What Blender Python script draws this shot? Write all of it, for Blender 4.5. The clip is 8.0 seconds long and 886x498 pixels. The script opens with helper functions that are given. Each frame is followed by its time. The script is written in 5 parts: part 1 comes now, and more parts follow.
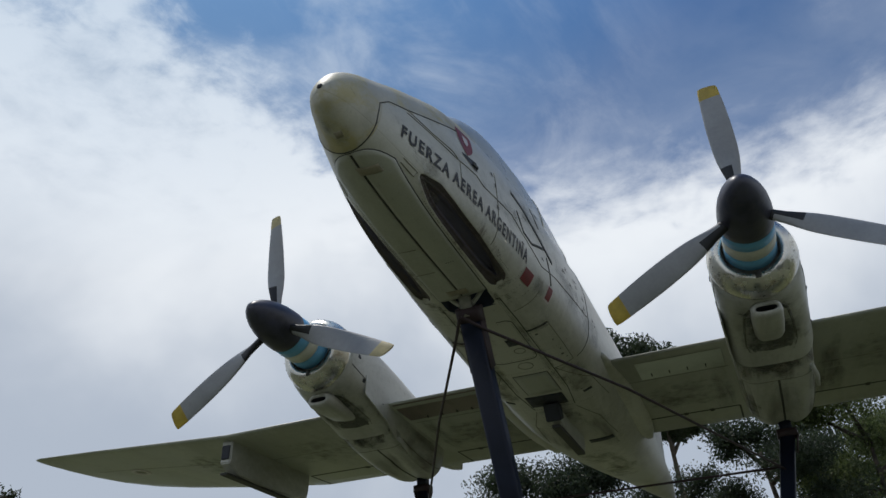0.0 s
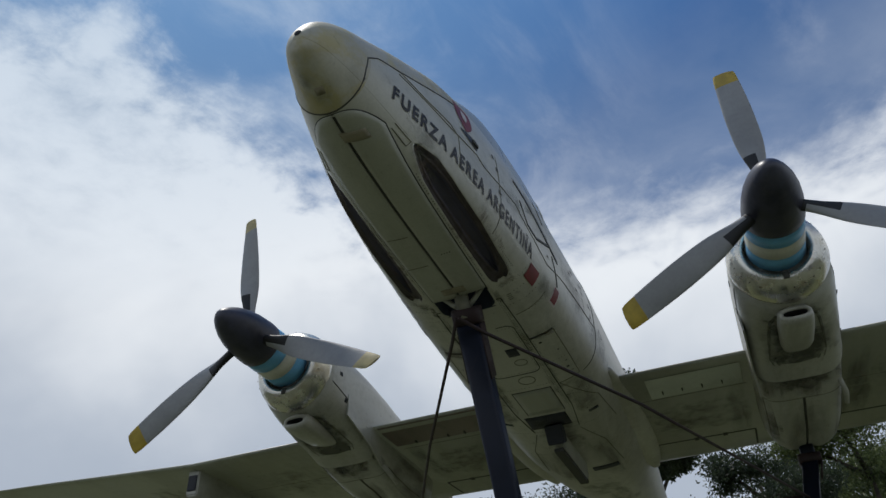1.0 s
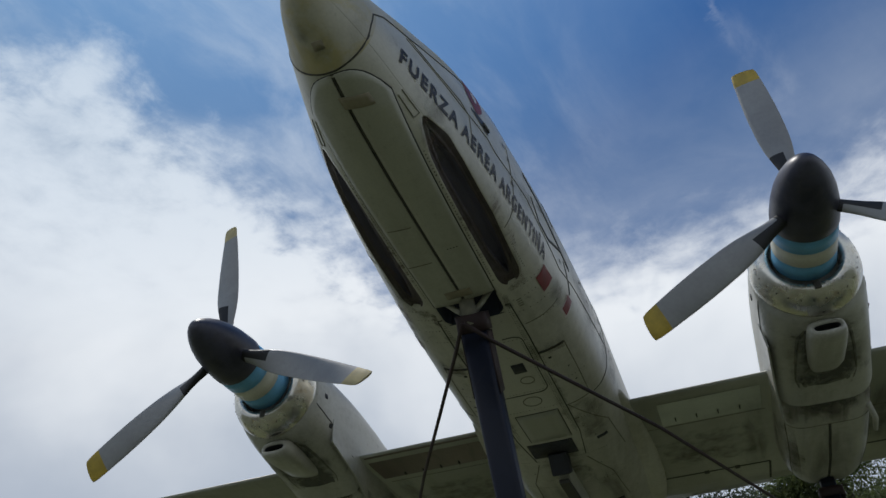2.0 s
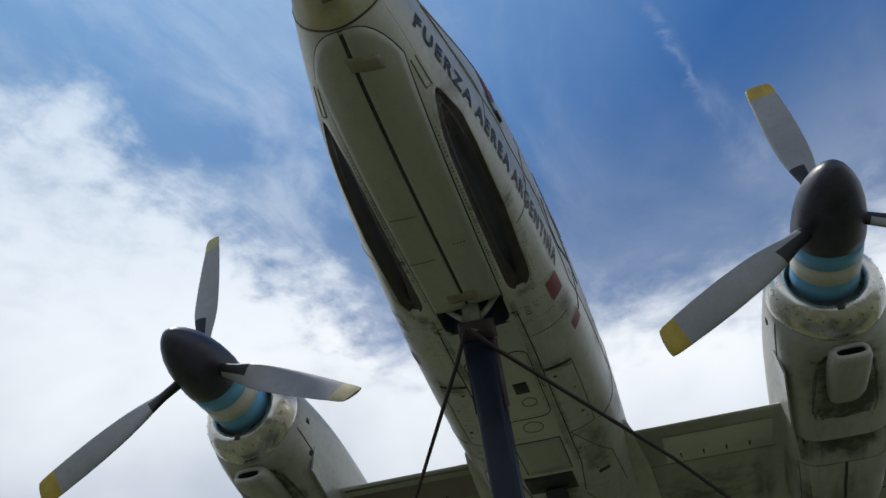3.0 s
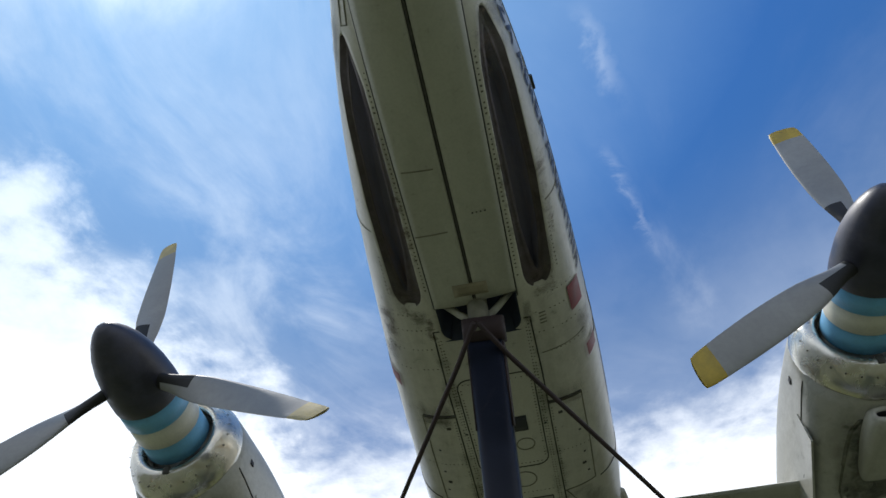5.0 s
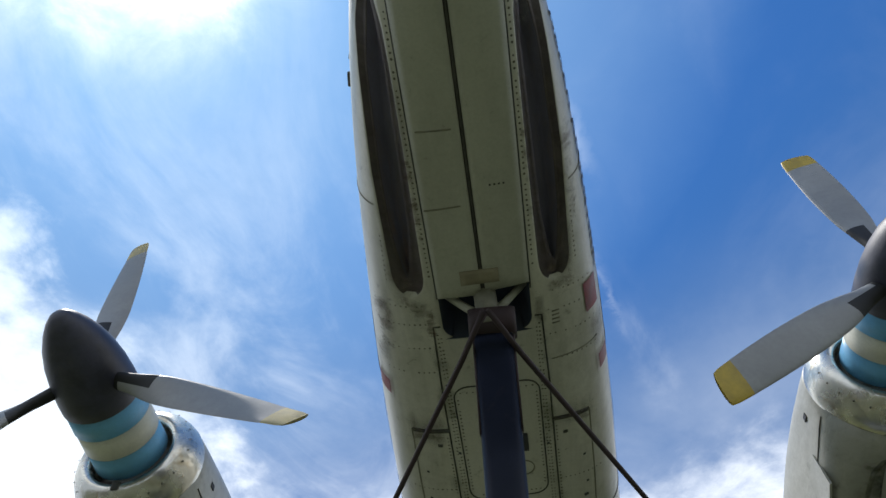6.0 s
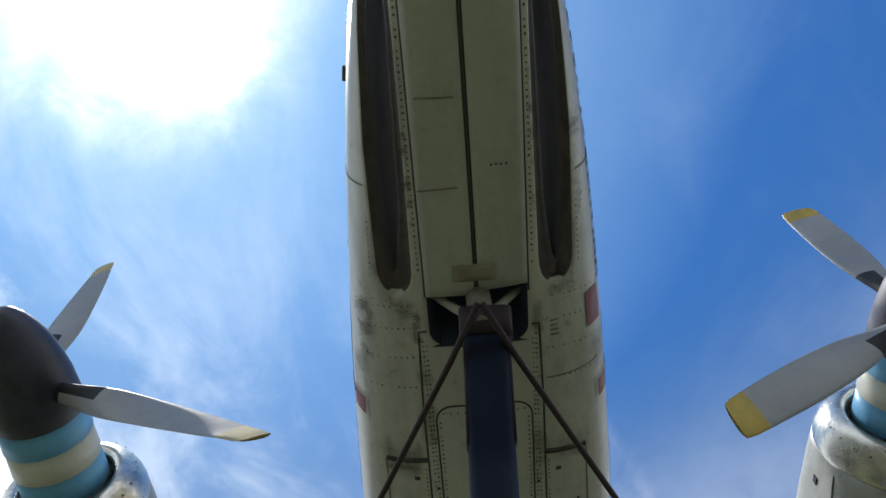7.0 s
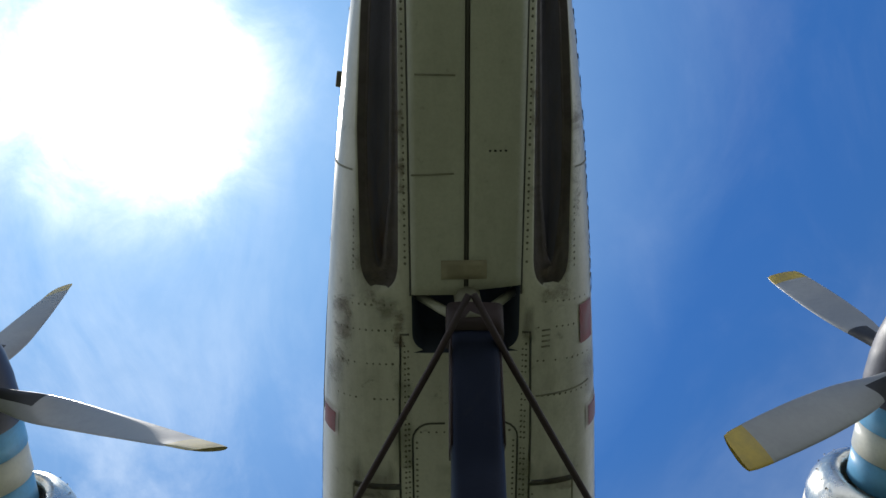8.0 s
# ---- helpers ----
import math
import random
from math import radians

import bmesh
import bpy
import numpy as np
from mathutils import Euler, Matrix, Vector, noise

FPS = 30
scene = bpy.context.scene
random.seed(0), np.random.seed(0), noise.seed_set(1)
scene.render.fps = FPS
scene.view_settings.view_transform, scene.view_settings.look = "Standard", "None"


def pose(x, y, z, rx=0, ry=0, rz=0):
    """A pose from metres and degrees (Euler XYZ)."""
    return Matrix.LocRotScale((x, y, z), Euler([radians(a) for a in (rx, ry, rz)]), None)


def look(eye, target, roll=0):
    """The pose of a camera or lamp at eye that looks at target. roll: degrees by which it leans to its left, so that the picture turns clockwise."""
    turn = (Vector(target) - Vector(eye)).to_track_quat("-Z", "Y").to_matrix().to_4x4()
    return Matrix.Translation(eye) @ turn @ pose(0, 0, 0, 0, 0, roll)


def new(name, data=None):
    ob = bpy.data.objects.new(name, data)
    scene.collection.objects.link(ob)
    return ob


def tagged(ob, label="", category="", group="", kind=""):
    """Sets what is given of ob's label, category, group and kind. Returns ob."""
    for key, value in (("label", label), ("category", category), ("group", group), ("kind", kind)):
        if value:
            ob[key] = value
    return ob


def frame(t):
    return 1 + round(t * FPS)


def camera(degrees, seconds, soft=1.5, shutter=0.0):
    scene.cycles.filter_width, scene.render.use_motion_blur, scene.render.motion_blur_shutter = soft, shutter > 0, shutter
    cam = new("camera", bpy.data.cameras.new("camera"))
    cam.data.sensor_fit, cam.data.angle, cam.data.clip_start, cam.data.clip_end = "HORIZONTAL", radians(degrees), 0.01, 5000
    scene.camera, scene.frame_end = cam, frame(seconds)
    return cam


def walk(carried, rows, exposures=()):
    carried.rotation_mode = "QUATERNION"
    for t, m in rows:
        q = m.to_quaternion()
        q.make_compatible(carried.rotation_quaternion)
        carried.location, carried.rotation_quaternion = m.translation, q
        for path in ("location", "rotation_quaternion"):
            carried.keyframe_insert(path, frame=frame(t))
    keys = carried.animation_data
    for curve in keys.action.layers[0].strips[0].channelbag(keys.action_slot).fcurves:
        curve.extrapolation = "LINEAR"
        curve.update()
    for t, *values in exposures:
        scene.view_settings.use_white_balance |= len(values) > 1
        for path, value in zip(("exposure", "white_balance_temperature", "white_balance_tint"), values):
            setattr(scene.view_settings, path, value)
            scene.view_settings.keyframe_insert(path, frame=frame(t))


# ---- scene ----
cam = camera(61.5, 8.0)
PATH = [
    (0, (1.790, -2.533, 1.442), (1.152, -0.982, 2.531), -2.1),
    (0.5, (1.576, -2.189, 1.500), (0.975, -0.653, 2.630), -2.5),
    (1, (1.432, -1.891, 1.552), (0.861, -0.374, 2.724), -2.9),
    (1.5, (1.248, -1.643, 1.624), (0.716, -0.143, 2.835), -3.4),
    (3, (0.779, -1.006, 1.655), (0.380, 0.401, 3.019), -3.5),
    (3.5, (0.647, -0.852, 1.659), (0.291, 0.523, 3.067), -3.4),
    (4, (0.507, -0.656, 1.641), (0.204, 0.671, 3.106), -3.4),
    (5.5, (0.134, 0.060, 1.683), (-0.022, 1.217, 3.307), -2.5),
    (6, (0.012, 0.293, 1.715), (-0.088, 1.376, 3.393), -3.0),
    (6.5, (-0.069, 0.540, 1.727), (-0.113, 1.519, 3.470), -3.9),
    (7, (-0.095, 0.804, 1.749), (-0.110, 1.657, 3.559), -3.6),
    (7.5, (-0.141, 1.034, 1.748), (-0.111, 1.753, 3.614), -5.2),
    (8, (-0.195, 1.247, 1.757), (-0.110, 1.836, 3.666), -8.8),
]
walk(cam, [(t, look(eye, target, roll)) for t, eye, target, roll in PATH],
     [(0.0, -0.56), (1.5, -0.62), (3.0, -0.43), (4.0, -0.19), (5.5, 0.06), (7.0, 0.14), (8.0, 0.06)])

# ---- sky and sun ----
SUN_DIR = Vector((-0.335, 0.07, 0.94)).normalized()


def mathnode(tree, op, a, b=None, clamp=False):
    n = tree.nodes.new("ShaderNodeMath")
    n.operation, n.use_clamp = op, clamp
    for k, v in enumerate((a, b)):
        if v is None:
            continue
        if isinstance(v, (int, float)):
            n.inputs[k].default_value = v
        else:
            tree.links.new(v, n.inputs[k])
    return n.outputs[0]


def maprange(tree, value, a, b, c=0.0, d=1.0, smooth=True):
    n = tree.nodes.new("ShaderNodeMapRange")
    n.interpolation_type = "SMOOTHSTEP" if smooth else "LINEAR"
    n.clamp = True
    tree.links.new(value, n.inputs[0])
    for k, v in enumerate((a, b, c, d)):
        n.inputs[k + 1].default_value = v
    return n.outputs[0]


def mixcolour(tree, fac, a, b, mode="MIX"):
    n = tree.nodes.new("ShaderNodeMix")
    n.data_type, n.blend_type = "RGBA", mode
    for k, v in ((0, fac), (6, a), (7, b)):
        if isinstance(v, (int, float)):
            n.inputs[k].default_value = v
        elif isinstance(v, (tuple, list)):
            n.inputs[k].default_value = (*v, 1.0)[:4]
        else:
            tree.links.new(v, n.inputs[k])
    return n.outputs[2]


def noisetex(tree, vector, scale, detail=6.0, rough=0.55, distort=0.0):
    n = tree.nodes.new("ShaderNodeTexNoise")
    n.inputs["Scale"].default_value = scale
    n.inputs["Detail"].default_value = detail
    n.inputs["Roughness"].default_value = rough
    n.inputs["Distortion"].default_value = distort
    if vector is not None:
        tree.links.new(vector, n.inputs["Vector"])
    return n.outputs["Fac"]


def dot_with(tree, vector, d):
    n = tree.nodes.new("ShaderNodeVectorMath")
    n.operation = "DOT_PRODUCT"
    tree.links.new(vector, n.inputs[0])
    n.inputs[1].default_value = d
    return n.outputs["Value"]


world = bpy.data.worlds.new("sky")
scene.world = world
world.use_nodes = True
wt = world.node_tree
wt.nodes.clear()
sky = wt.nodes.new("ShaderNodeTexSky")
sky.sky_type, sky.sun_disc = "NISHITA", False
sky.sun_elevation = math.asin(SUN_DIR.z)
sky.sun_rotation = math.atan2(SUN_DIR.x, SUN_DIR.y)
sky.air_density, sky.dust_density, sky.ozone_density = 1.0, 0.6, 2.0
view = wt.nodes.new("ShaderNodeTexCoord").outputs["Generated"]
height = wt.nodes.new("ShaderNodeSeparateXYZ")
wt.links.new(view, height.inputs[0])
# the cloud layer as a level sheet overhead: e and n, eastward and northward for each unit of height
rise = mathnode(wt, "MAXIMUM", height.outputs["Z"], 0.12)
east = mathnode(wt, "DIVIDE", height.outputs["X"], rise)
north = mathnode(wt, "DIVIDE", height.outputs["Y"], rise)


def sheet(scale_e, scale_n, turn=0.0):
    c, q = math.cos(turn), math.sin(turn)
    join = wt.nodes.new("ShaderNodeCombineXYZ")
    wt.links.new(plus(plus(0.0, east, c * scale_e), north, q * scale_e), join.inputs[0])
    wt.links.new(plus(plus(0.0, east, -q * scale_n), north, c * scale_n), join.inputs[1])
    return join.outputs[0]


def plus(base, value, factor=1.0):
    return mathnode(wt, "ADD", mathnode(wt, "MULTIPLY", value, factor), base)


even = sheet(1.0, 1.0)
big = noisetex(wt, even, 3.2, 7.0, 0.58, 0.5)
puffs = noisetex(wt, even, 8.5, 9.0, 0.62, 0.35)
lumps = noisetex(wt, even, 17.0, 6.0, 0.6, 0.3)
wisps = noisetex(wt, sheet(3.9, 2.2, -0.10), 1.0, 9.0, 0.60, 0.6)
threads = noisetex(wt, sheet(13.0, 2.6, -0.16), 1.0, 7.0, 0.62, 0.6)
ragged = plus(plus(plus(-0.41, big, 0.32), puffs, 0.32), lumps, 0.18)
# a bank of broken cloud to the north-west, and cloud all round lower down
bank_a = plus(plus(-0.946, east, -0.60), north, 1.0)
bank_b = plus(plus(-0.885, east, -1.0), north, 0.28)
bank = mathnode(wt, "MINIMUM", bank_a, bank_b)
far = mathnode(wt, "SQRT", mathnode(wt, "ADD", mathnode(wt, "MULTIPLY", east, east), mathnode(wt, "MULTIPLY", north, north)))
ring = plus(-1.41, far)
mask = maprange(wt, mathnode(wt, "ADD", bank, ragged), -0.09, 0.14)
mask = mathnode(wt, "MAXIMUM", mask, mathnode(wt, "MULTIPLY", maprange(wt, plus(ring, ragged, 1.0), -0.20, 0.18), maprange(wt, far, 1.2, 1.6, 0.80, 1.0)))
# thin veil and drawn-out wisps, thicker on the sunward side
sunward = maprange(wt, east, 0.12, -0.50)
veil_thin = mathnode(wt, "MULTIPLY", maprange(wt, wisps, 0.40, 0.74), plus(0.04, sunward, 0.44))
fine = mathnode(wt, "MULTIPLY", maprange(wt, threads, 0.50, 0.78), plus(0.0, sunward, 0.09))
milky = mathnode(wt, "MULTIPLY", maprange(wt, far, 0.70, 1.35), plus(0.0, big, 0.34))
for layer in (veil_thin, fine, milky):
    mask = mathnode(wt, "SUBTRACT", 1.0, mathnode(wt, "MULTIPLY", mathnode(wt, "SUBTRACT", 1.0, mask), mathnode(wt, "SUBTRACT", 1.0, layer)))


def cirrus(e0, n0, e1, n1, width, strength, patch):
    """A ragged streak of high cloud between two places of the sheet, broken into patches."""
    length = math.hypot(e1 - e0, n1 - n0)
    de, dn = (e1 - e0) / length, (n1 - n0) / length
    wobble = plus(-0.5 * 0.10, puffs, 0.10)
    across = mathnode(wt, "ABSOLUTE", mathnode(wt, "ADD", plus(plus(e0 * -dn + n0 * de, east, dn), north, -de), wobble))
    along = plus(plus(-e0 * de - n0 * dn, east, de), north, dn)
    ends = mathnode(wt, "MULTIPLY", maprange(wt, along, -0.03, 0.06), maprange(wt, along, length + 0.05, length - 0.10))
    core = mathnode(wt, "MULTIPLY", maprange(wt, across, width, 0.0), ends)
    return mathnode(wt, "MULTIPLY", mathnode(wt, "MULTIPLY", core, maprange(wt, patch, 0.36, 0.66)), strength)


for streak in (cirrus(0.143, 0.41, 0.180, 0.56, 0.026, 0.30, puffs), cirrus(0.155, 0.64, 0.225, 0.86, 0.015, 0.34, puffs), cirrus(0.225, 0.80, 0.325, 1.08, 0.050, 0.20, wisps)):
    mask = mathnode(wt, "SUBTRACT", 1.0, mathnode(wt, "MULTIPLY", mathnode(wt, "SUBTRACT", 1.0, mask), mathnode(wt, "SUBTRACT", 1.0, streak)))
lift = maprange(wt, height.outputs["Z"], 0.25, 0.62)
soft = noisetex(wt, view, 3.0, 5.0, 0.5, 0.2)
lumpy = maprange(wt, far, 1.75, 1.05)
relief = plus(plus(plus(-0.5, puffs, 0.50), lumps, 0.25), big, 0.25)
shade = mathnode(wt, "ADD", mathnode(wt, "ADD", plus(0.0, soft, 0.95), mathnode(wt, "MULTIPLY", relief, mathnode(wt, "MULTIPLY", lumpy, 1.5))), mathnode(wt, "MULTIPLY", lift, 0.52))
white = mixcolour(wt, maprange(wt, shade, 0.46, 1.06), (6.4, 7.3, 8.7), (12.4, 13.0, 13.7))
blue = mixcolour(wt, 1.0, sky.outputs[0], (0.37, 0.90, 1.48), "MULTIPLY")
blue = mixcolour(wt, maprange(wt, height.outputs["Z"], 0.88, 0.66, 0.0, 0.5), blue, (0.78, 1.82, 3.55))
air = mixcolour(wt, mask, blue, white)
near_sun = mathnode(wt, "ADD", dot_with(wt, view, SUN_DIR), mathnode(wt, "MULTIPLY", mathnode(wt, "SUBTRACT", puffs, 0.5), 0.03))
halo = mathnode(wt, "POWER", maprange(wt, near_sun, 0.93, 1.0, smooth=False), 9.0)
veil = mathnode(wt, "MULTIPLY", maprange(wt, near_sun, 0.72, 1.0, smooth=False), 0.60)
air = mixcolour(wt, veil, air, (3.9, 6.5, 9.7))
air = mixcolour(wt, halo, air, (26.0, 26.0, 25.5))
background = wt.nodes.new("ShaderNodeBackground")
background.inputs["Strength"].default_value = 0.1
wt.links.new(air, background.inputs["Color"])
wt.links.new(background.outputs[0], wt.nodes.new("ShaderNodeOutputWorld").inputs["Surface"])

sun = new("sun", bpy.data.lights.new("sun", "SUN"))
sun.data.energy, sun.data.angle, sun.data.color = 3.6, radians(0.55), (1.0, 0.96, 0.9)
sun.matrix_world = look(SUN_DIR * 60, (0, 0, 0))


# ---- materials ----
def material(name, colour, rough=0.5, metal=0.0, vary=0.25, scale=3.0, grain=60.0, bump=0.02, stain=None, stain_at=(0.55, 0.75), coat=0.0, streak=False, per_object=0.0, grime=0.0):
    m = bpy.data.materials.new(name)
    m.use_nodes = True
    t = m.node_tree
    b = t.nodes["Principled BSDF"]
    place = t.nodes.new("ShaderNodeTexCoord").outputs["Object"]
    if streak:
        mp = t.nodes.new("ShaderNodeMapping")
        mp.inputs["Scale"].default_value = (1.0, 0.22, 1.0)
        t.links.new(place, mp.inputs["Vector"])
        soft = mp.outputs[0]
    else:
        soft = place
    large = noisetex(t, soft, scale, 6.0, 0.6, 0.3)
    small = noisetex(t, place, grain, 4.0, 0.6)
    dark = tuple(c * (1 - vary) for c in colour)
    light = tuple(min(1, c * (1 + vary * 0.6)) for c in colour)
    c = mixcolour(t, maprange(t, large, 0.3, 0.7), dark, light)
    c = mixcolour(t, mathnode(t, "MULTIPLY", maprange(t, small, 0.35, 0.75), 0.22), c, tuple(x * 0.6 for x in colour))
    if stain:
        spots = noisetex(t, soft, scale * 1.9, 8.0, 0.68, 0.6)
        c = mixcolour(t, maprange(t, spots, stain_at[0], stain_at[1], 0.0, 0.7), c, stain)
    if grime:
        dirt = noisetex(t, soft, scale * 0.8, 10.0, 0.72, 1.0)
        fleck = noisetex(t, place, scale * 9.0, 6.0, 0.7, 0.2)
        both_d = mathnode(t, "ADD", dirt, mathnode(t, "MULTIPLY", mathnode(t, "SUBTRACT", fleck, 0.5), 0.35))
        c = mixcolour(t, maprange(t, both_d, 0.43, 0.64, 0.0, grime), c, (0.17, 0.155, 0.105))
        c = mixcolour(t, maprange(t, fleck, 0.62, 0.70, 0.0, grime), c, (0.09, 0.08, 0.06))
    if per_object:
        r = t.nodes.new("ShaderNodeObjectInfo").outputs["Random"]
        c = mixcolour(t, mathnode(t, "MULTIPLY", r, per_object), c, tuple(x * 0.7 for x in colour))
    t.links.new(c, b.inputs["Base Color"])
    t.links.new(maprange(t, large, 0.25, 0.75, max(0.03, rough - 0.1), min(1, rough + 0.12)), b.inputs["Roughness"])
    b.inputs["Metallic"].default_value = metal
    b.inputs["Coat Weight"].default_value = coat
    if bump:
        bn = t.nodes.new("ShaderNodeBump")
        bn.inputs["Strength"].default_value = 0.5
        bn.inputs["Distance"].default_value = bump
        both = mathnode(t, "ADD", mathnode(t, "MULTIPLY", small, 0.25), large)
        t.links.new(both, bn.inputs["Height"])
        t.links.new(bn.outputs[0], b.inputs["Normal"])
    return m


PAINT = material("weathered_grey_paint", (0.56, 0.545, 0.475), 0.40, 0, 0.12, 1.4, 70, 0.005, (0.40, 0.37, 0.26), (0.55, 0.80), streak=True, grime=0.34)
WING_PAINT = material("wing_underside_paint", (0.44, 0.445, 0.375), 0.42, 0, 0.14, 1.2, 70, 0.005, (0.34, 0.33, 0.22), (0.55, 0.80), streak=True, grime=0.30)
PLATE = material("pale_plate_paint", (0.60, 0.62, 0.54), 0.42, 0, 0.10, 2.0, 70, 0.003, (0.45, 0.45, 0.36), (0.58, 0.8), grime=0.15)
PALE = material("pale_door_paint", (0.43, 0.43, 0.365), 0.45, 0, 0.10, 1.8, 80, 0.004, (0.40, 0.39, 0.25), (0.58, 0.82), streak=True, grime=0.22)
NOSE = material("nose_cone_paint", (0.50, 0.48, 0.40), 0.55, 0, 0.16, 2.2, 60, 0.003, (0.44, 0.37, 0.15), (0.40, 0.64), grime=0.25)
NACELLE = material("nacelle_grey_paint", (0.50, 0.495, 0.445), 0.36, 0, 0.16, 1.6, 60, 0.005, (0.27, 0.24, 0.18), (0.56, 0.80), streak=True, grime=0.36)
SOOT = material("dark_trough_metal", (0.105, 0.098, 0.150), 0.6, 0.1, 0.4, 5, 90, 0.004, (0.15, 0.09, 0.055), (0.5, 0.75), streak=True)
TROUGH_RIM = material("scorched_trough_rim", (0.068, 0.053, 0.058), 0.6, 0.1, 0.45, 6, 90, 0.004, (0.046, 0.031, 0.030), (0.42, 0.62), grime=0.15)
# carries the shade of openings in its colour; dark fittings use it too
HOLE = material("opening_shade_and_dark_metal", (0.03, 0.032, 0.04), 0.7, 0, 0.3, 6, 60, 0.003)
# the navy shade inside the wheel bay, put into its colour
BAY = material("shaded_bay_blue", (0.030, 0.040, 0.080), 0.6, 0, 0.3, 6, 60, 0.003)
SEAM = material("dark_seam", (0.06, 0.058, 0.05), 0.7, 0, 0.3, 8, 60, 0)
FAINT = material("grimy_joint", (0.22, 0.21, 0.16), 0.7, 0, 0.35, 8, 60, 0)
GRIMY = material("oily_grime", (0.15, 0.145, 0.11), 0.6, 0, 0.5, 9, 60, 0.002, (0.3, 0.3, 0.26), (0.45, 0.7))
RIVET = material("rivet_metal", (0.14, 0.13, 0.1), 0.5, 0.3, 0.3, 20, 60, 0)
TAPE = material("brown_adhesive_tape", (0.30, 0.265, 0.19), 0.5, 0, 0.2, 8, 60, 0.002)
RED = material("red_marking", (0.20, 0.03, 0.036), 0.5, 0, 0.25, 10, 60, 0)
INK = material("black_lettering", (0.011, 0.011, 0.013), 0.5, 0, 0.3, 20, 60, 0)
BADGE_WHITE = material("badge_white", (0.6, 0.55, 0.53), 0.5, 0, 0.15, 20, 60, 0)
SPINNER = material("chalky_black_spinner", (0.040, 0.041, 0.064), 0.45, 0, 0.4, 6, 50, 0.004, (0.06, 0.058, 0.07), (0.45, 0.75))
BLADE = material("grey_blade_paint", (0.34, 0.345, 0.355), 0.38, 0, 0.14, 3, 40, 0.0, (0.29, 0.29, 0.30), (0.5, 0.8))
FADED = material("faded_yellow_tip", (0.60, 0.50, 0.24), 0.5, 0, 0.2, 8, 60, 0)
YELLOW = material("yellow_blade_tip", (0.56, 0.40, 0.06), 0.45, 0, 0.2, 8, 60, 0.0)
CUFF = material("black_rubber_boot", (0.018, 0.018, 0.02), 0.55, 0, 0.3, 15, 80, 0.002)
SKYBLUE = material("light_blue_band", (0.17, 0.47, 0.76), 0.4, 0, 0.12, 4, 60, 0.001)
CREAM = material("cream_band", (0.72, 0.71, 0.61), 0.4, 0, 0.12, 4, 60, 0.001)
LIP = material("worn_bare_metal", (0.68, 0.655, 0.58), 0.24, 0.85, 0.2, 6, 30, 0.006, (0.33, 0.26, 0.15), (0.50, 0.72))
POLE = material("dark_blue_pole_paint", (0.0115, 0.0155, 0.031), 0.42, 0, 0.3, 2.5, 50, 0.003, (0.06, 0.05, 0.05), (0.6, 0.8))
POLE.node_tree.nodes["Principled BSDF"].inputs["Specular IOR Level"].default_value = 0.22
RUST = material("rusty_primer", (0.038, 0.021, 0.023), 0.65, 0.1, 0.35, 9, 70, 0.003, (0.035, 0.022, 0.02), (0.5, 0.7))
# brown that paints the shaded lower leading edge of the left wing
EDGE_SHADE = material("shaded_edge_brown", (0.20, 0.16, 0.14), 0.5, 0, 0.25, 4, 60, 0.002, (0.12, 0.10, 0.085), (0.5, 0.7), streak=True)
GLASS = material("dusty_canopy_glass", (0.40, 0.42, 0.41), 0.32, 0, 0.15, 3, 40, 0, coat=0.1)
BARK = material("tree_bark", (0.07, 0.055, 0.04), 0.9, 0, 0.4, 6, 30, 0.03)
CONCRETE = material("concrete", (0.35, 0.34, 0.31), 0.85, 0, 0.2, 2, 30, 0.01)


def stain_material(name, colour, strength, axes, stretch=1.0, cut=0.30, gain=1.7, rough=0.58):
    """Dirt-coloured film that thins out raggedly towards the edge of its patch."""
    m = bpy.data.materials.new(name)
    m.use_nodes = True
    t = m.node_tree
    b = t.nodes["Principled BSDF"]
    b.inputs["Base Color"].default_value = (*colour, 1)
    b.inputs["Roughness"].default_value = 0.65
    co = t.nodes.new("ShaderNodeTexCoord")
    sep = t.nodes.new("ShaderNodeSeparateXYZ")
    t.links.new(co.outputs["Generated"], sep.inputs[0])
    edge = None
    for axis in axes:
        d = mathnode(t, "MULTIPLY", mathnode(t, "ABSOLUTE", mathnode(t, "SUBTRACT", sep.outputs[axis], 0.5)), 2.0)
        f = maprange(t, d, 1.0, 0.25)
        edge = f if edge is None else mathnode(t, "MULTIPLY", edge, f)
    mp = t.nodes.new("ShaderNodeMapping")
    mp.inputs["Scale"].default_value = (1.0, stretch, 1.0)
    t.links.new(co.outputs["Object"], mp.inputs["Vector"])
    blot = noisetex(t, mp.outputs[0], 7.0, 8.0, rough, 0.4)
    amount = mathnode(t, "ADD", mathnode(t, "MULTIPLY", edge, 0.55), mathnode(t, "MULTIPLY", mathnode(t, "SUBTRACT", blot, 0.5), gain))
    alpha = mathnode(t, "MULTIPLY", maprange(t, amount, cut - 0.15, cut + 0.75), mathnode(t, "MULTIPLY", maprange(t, edge, 0.0, 0.15), strength))
    clear = t.nodes.new("ShaderNodeBsdfTransparent")
    mx = t.nodes.new("ShaderNodeMixShader")
    t.links.new(alpha, mx.inputs[0])
    t.links.new(clear.outputs[0], mx.inputs[1])
    t.links.new(b.outputs[0], mx.inputs[2])
    t.links.new(mx.outputs[0], t.nodes["Material Output"].inputs["Surface"])
    return m


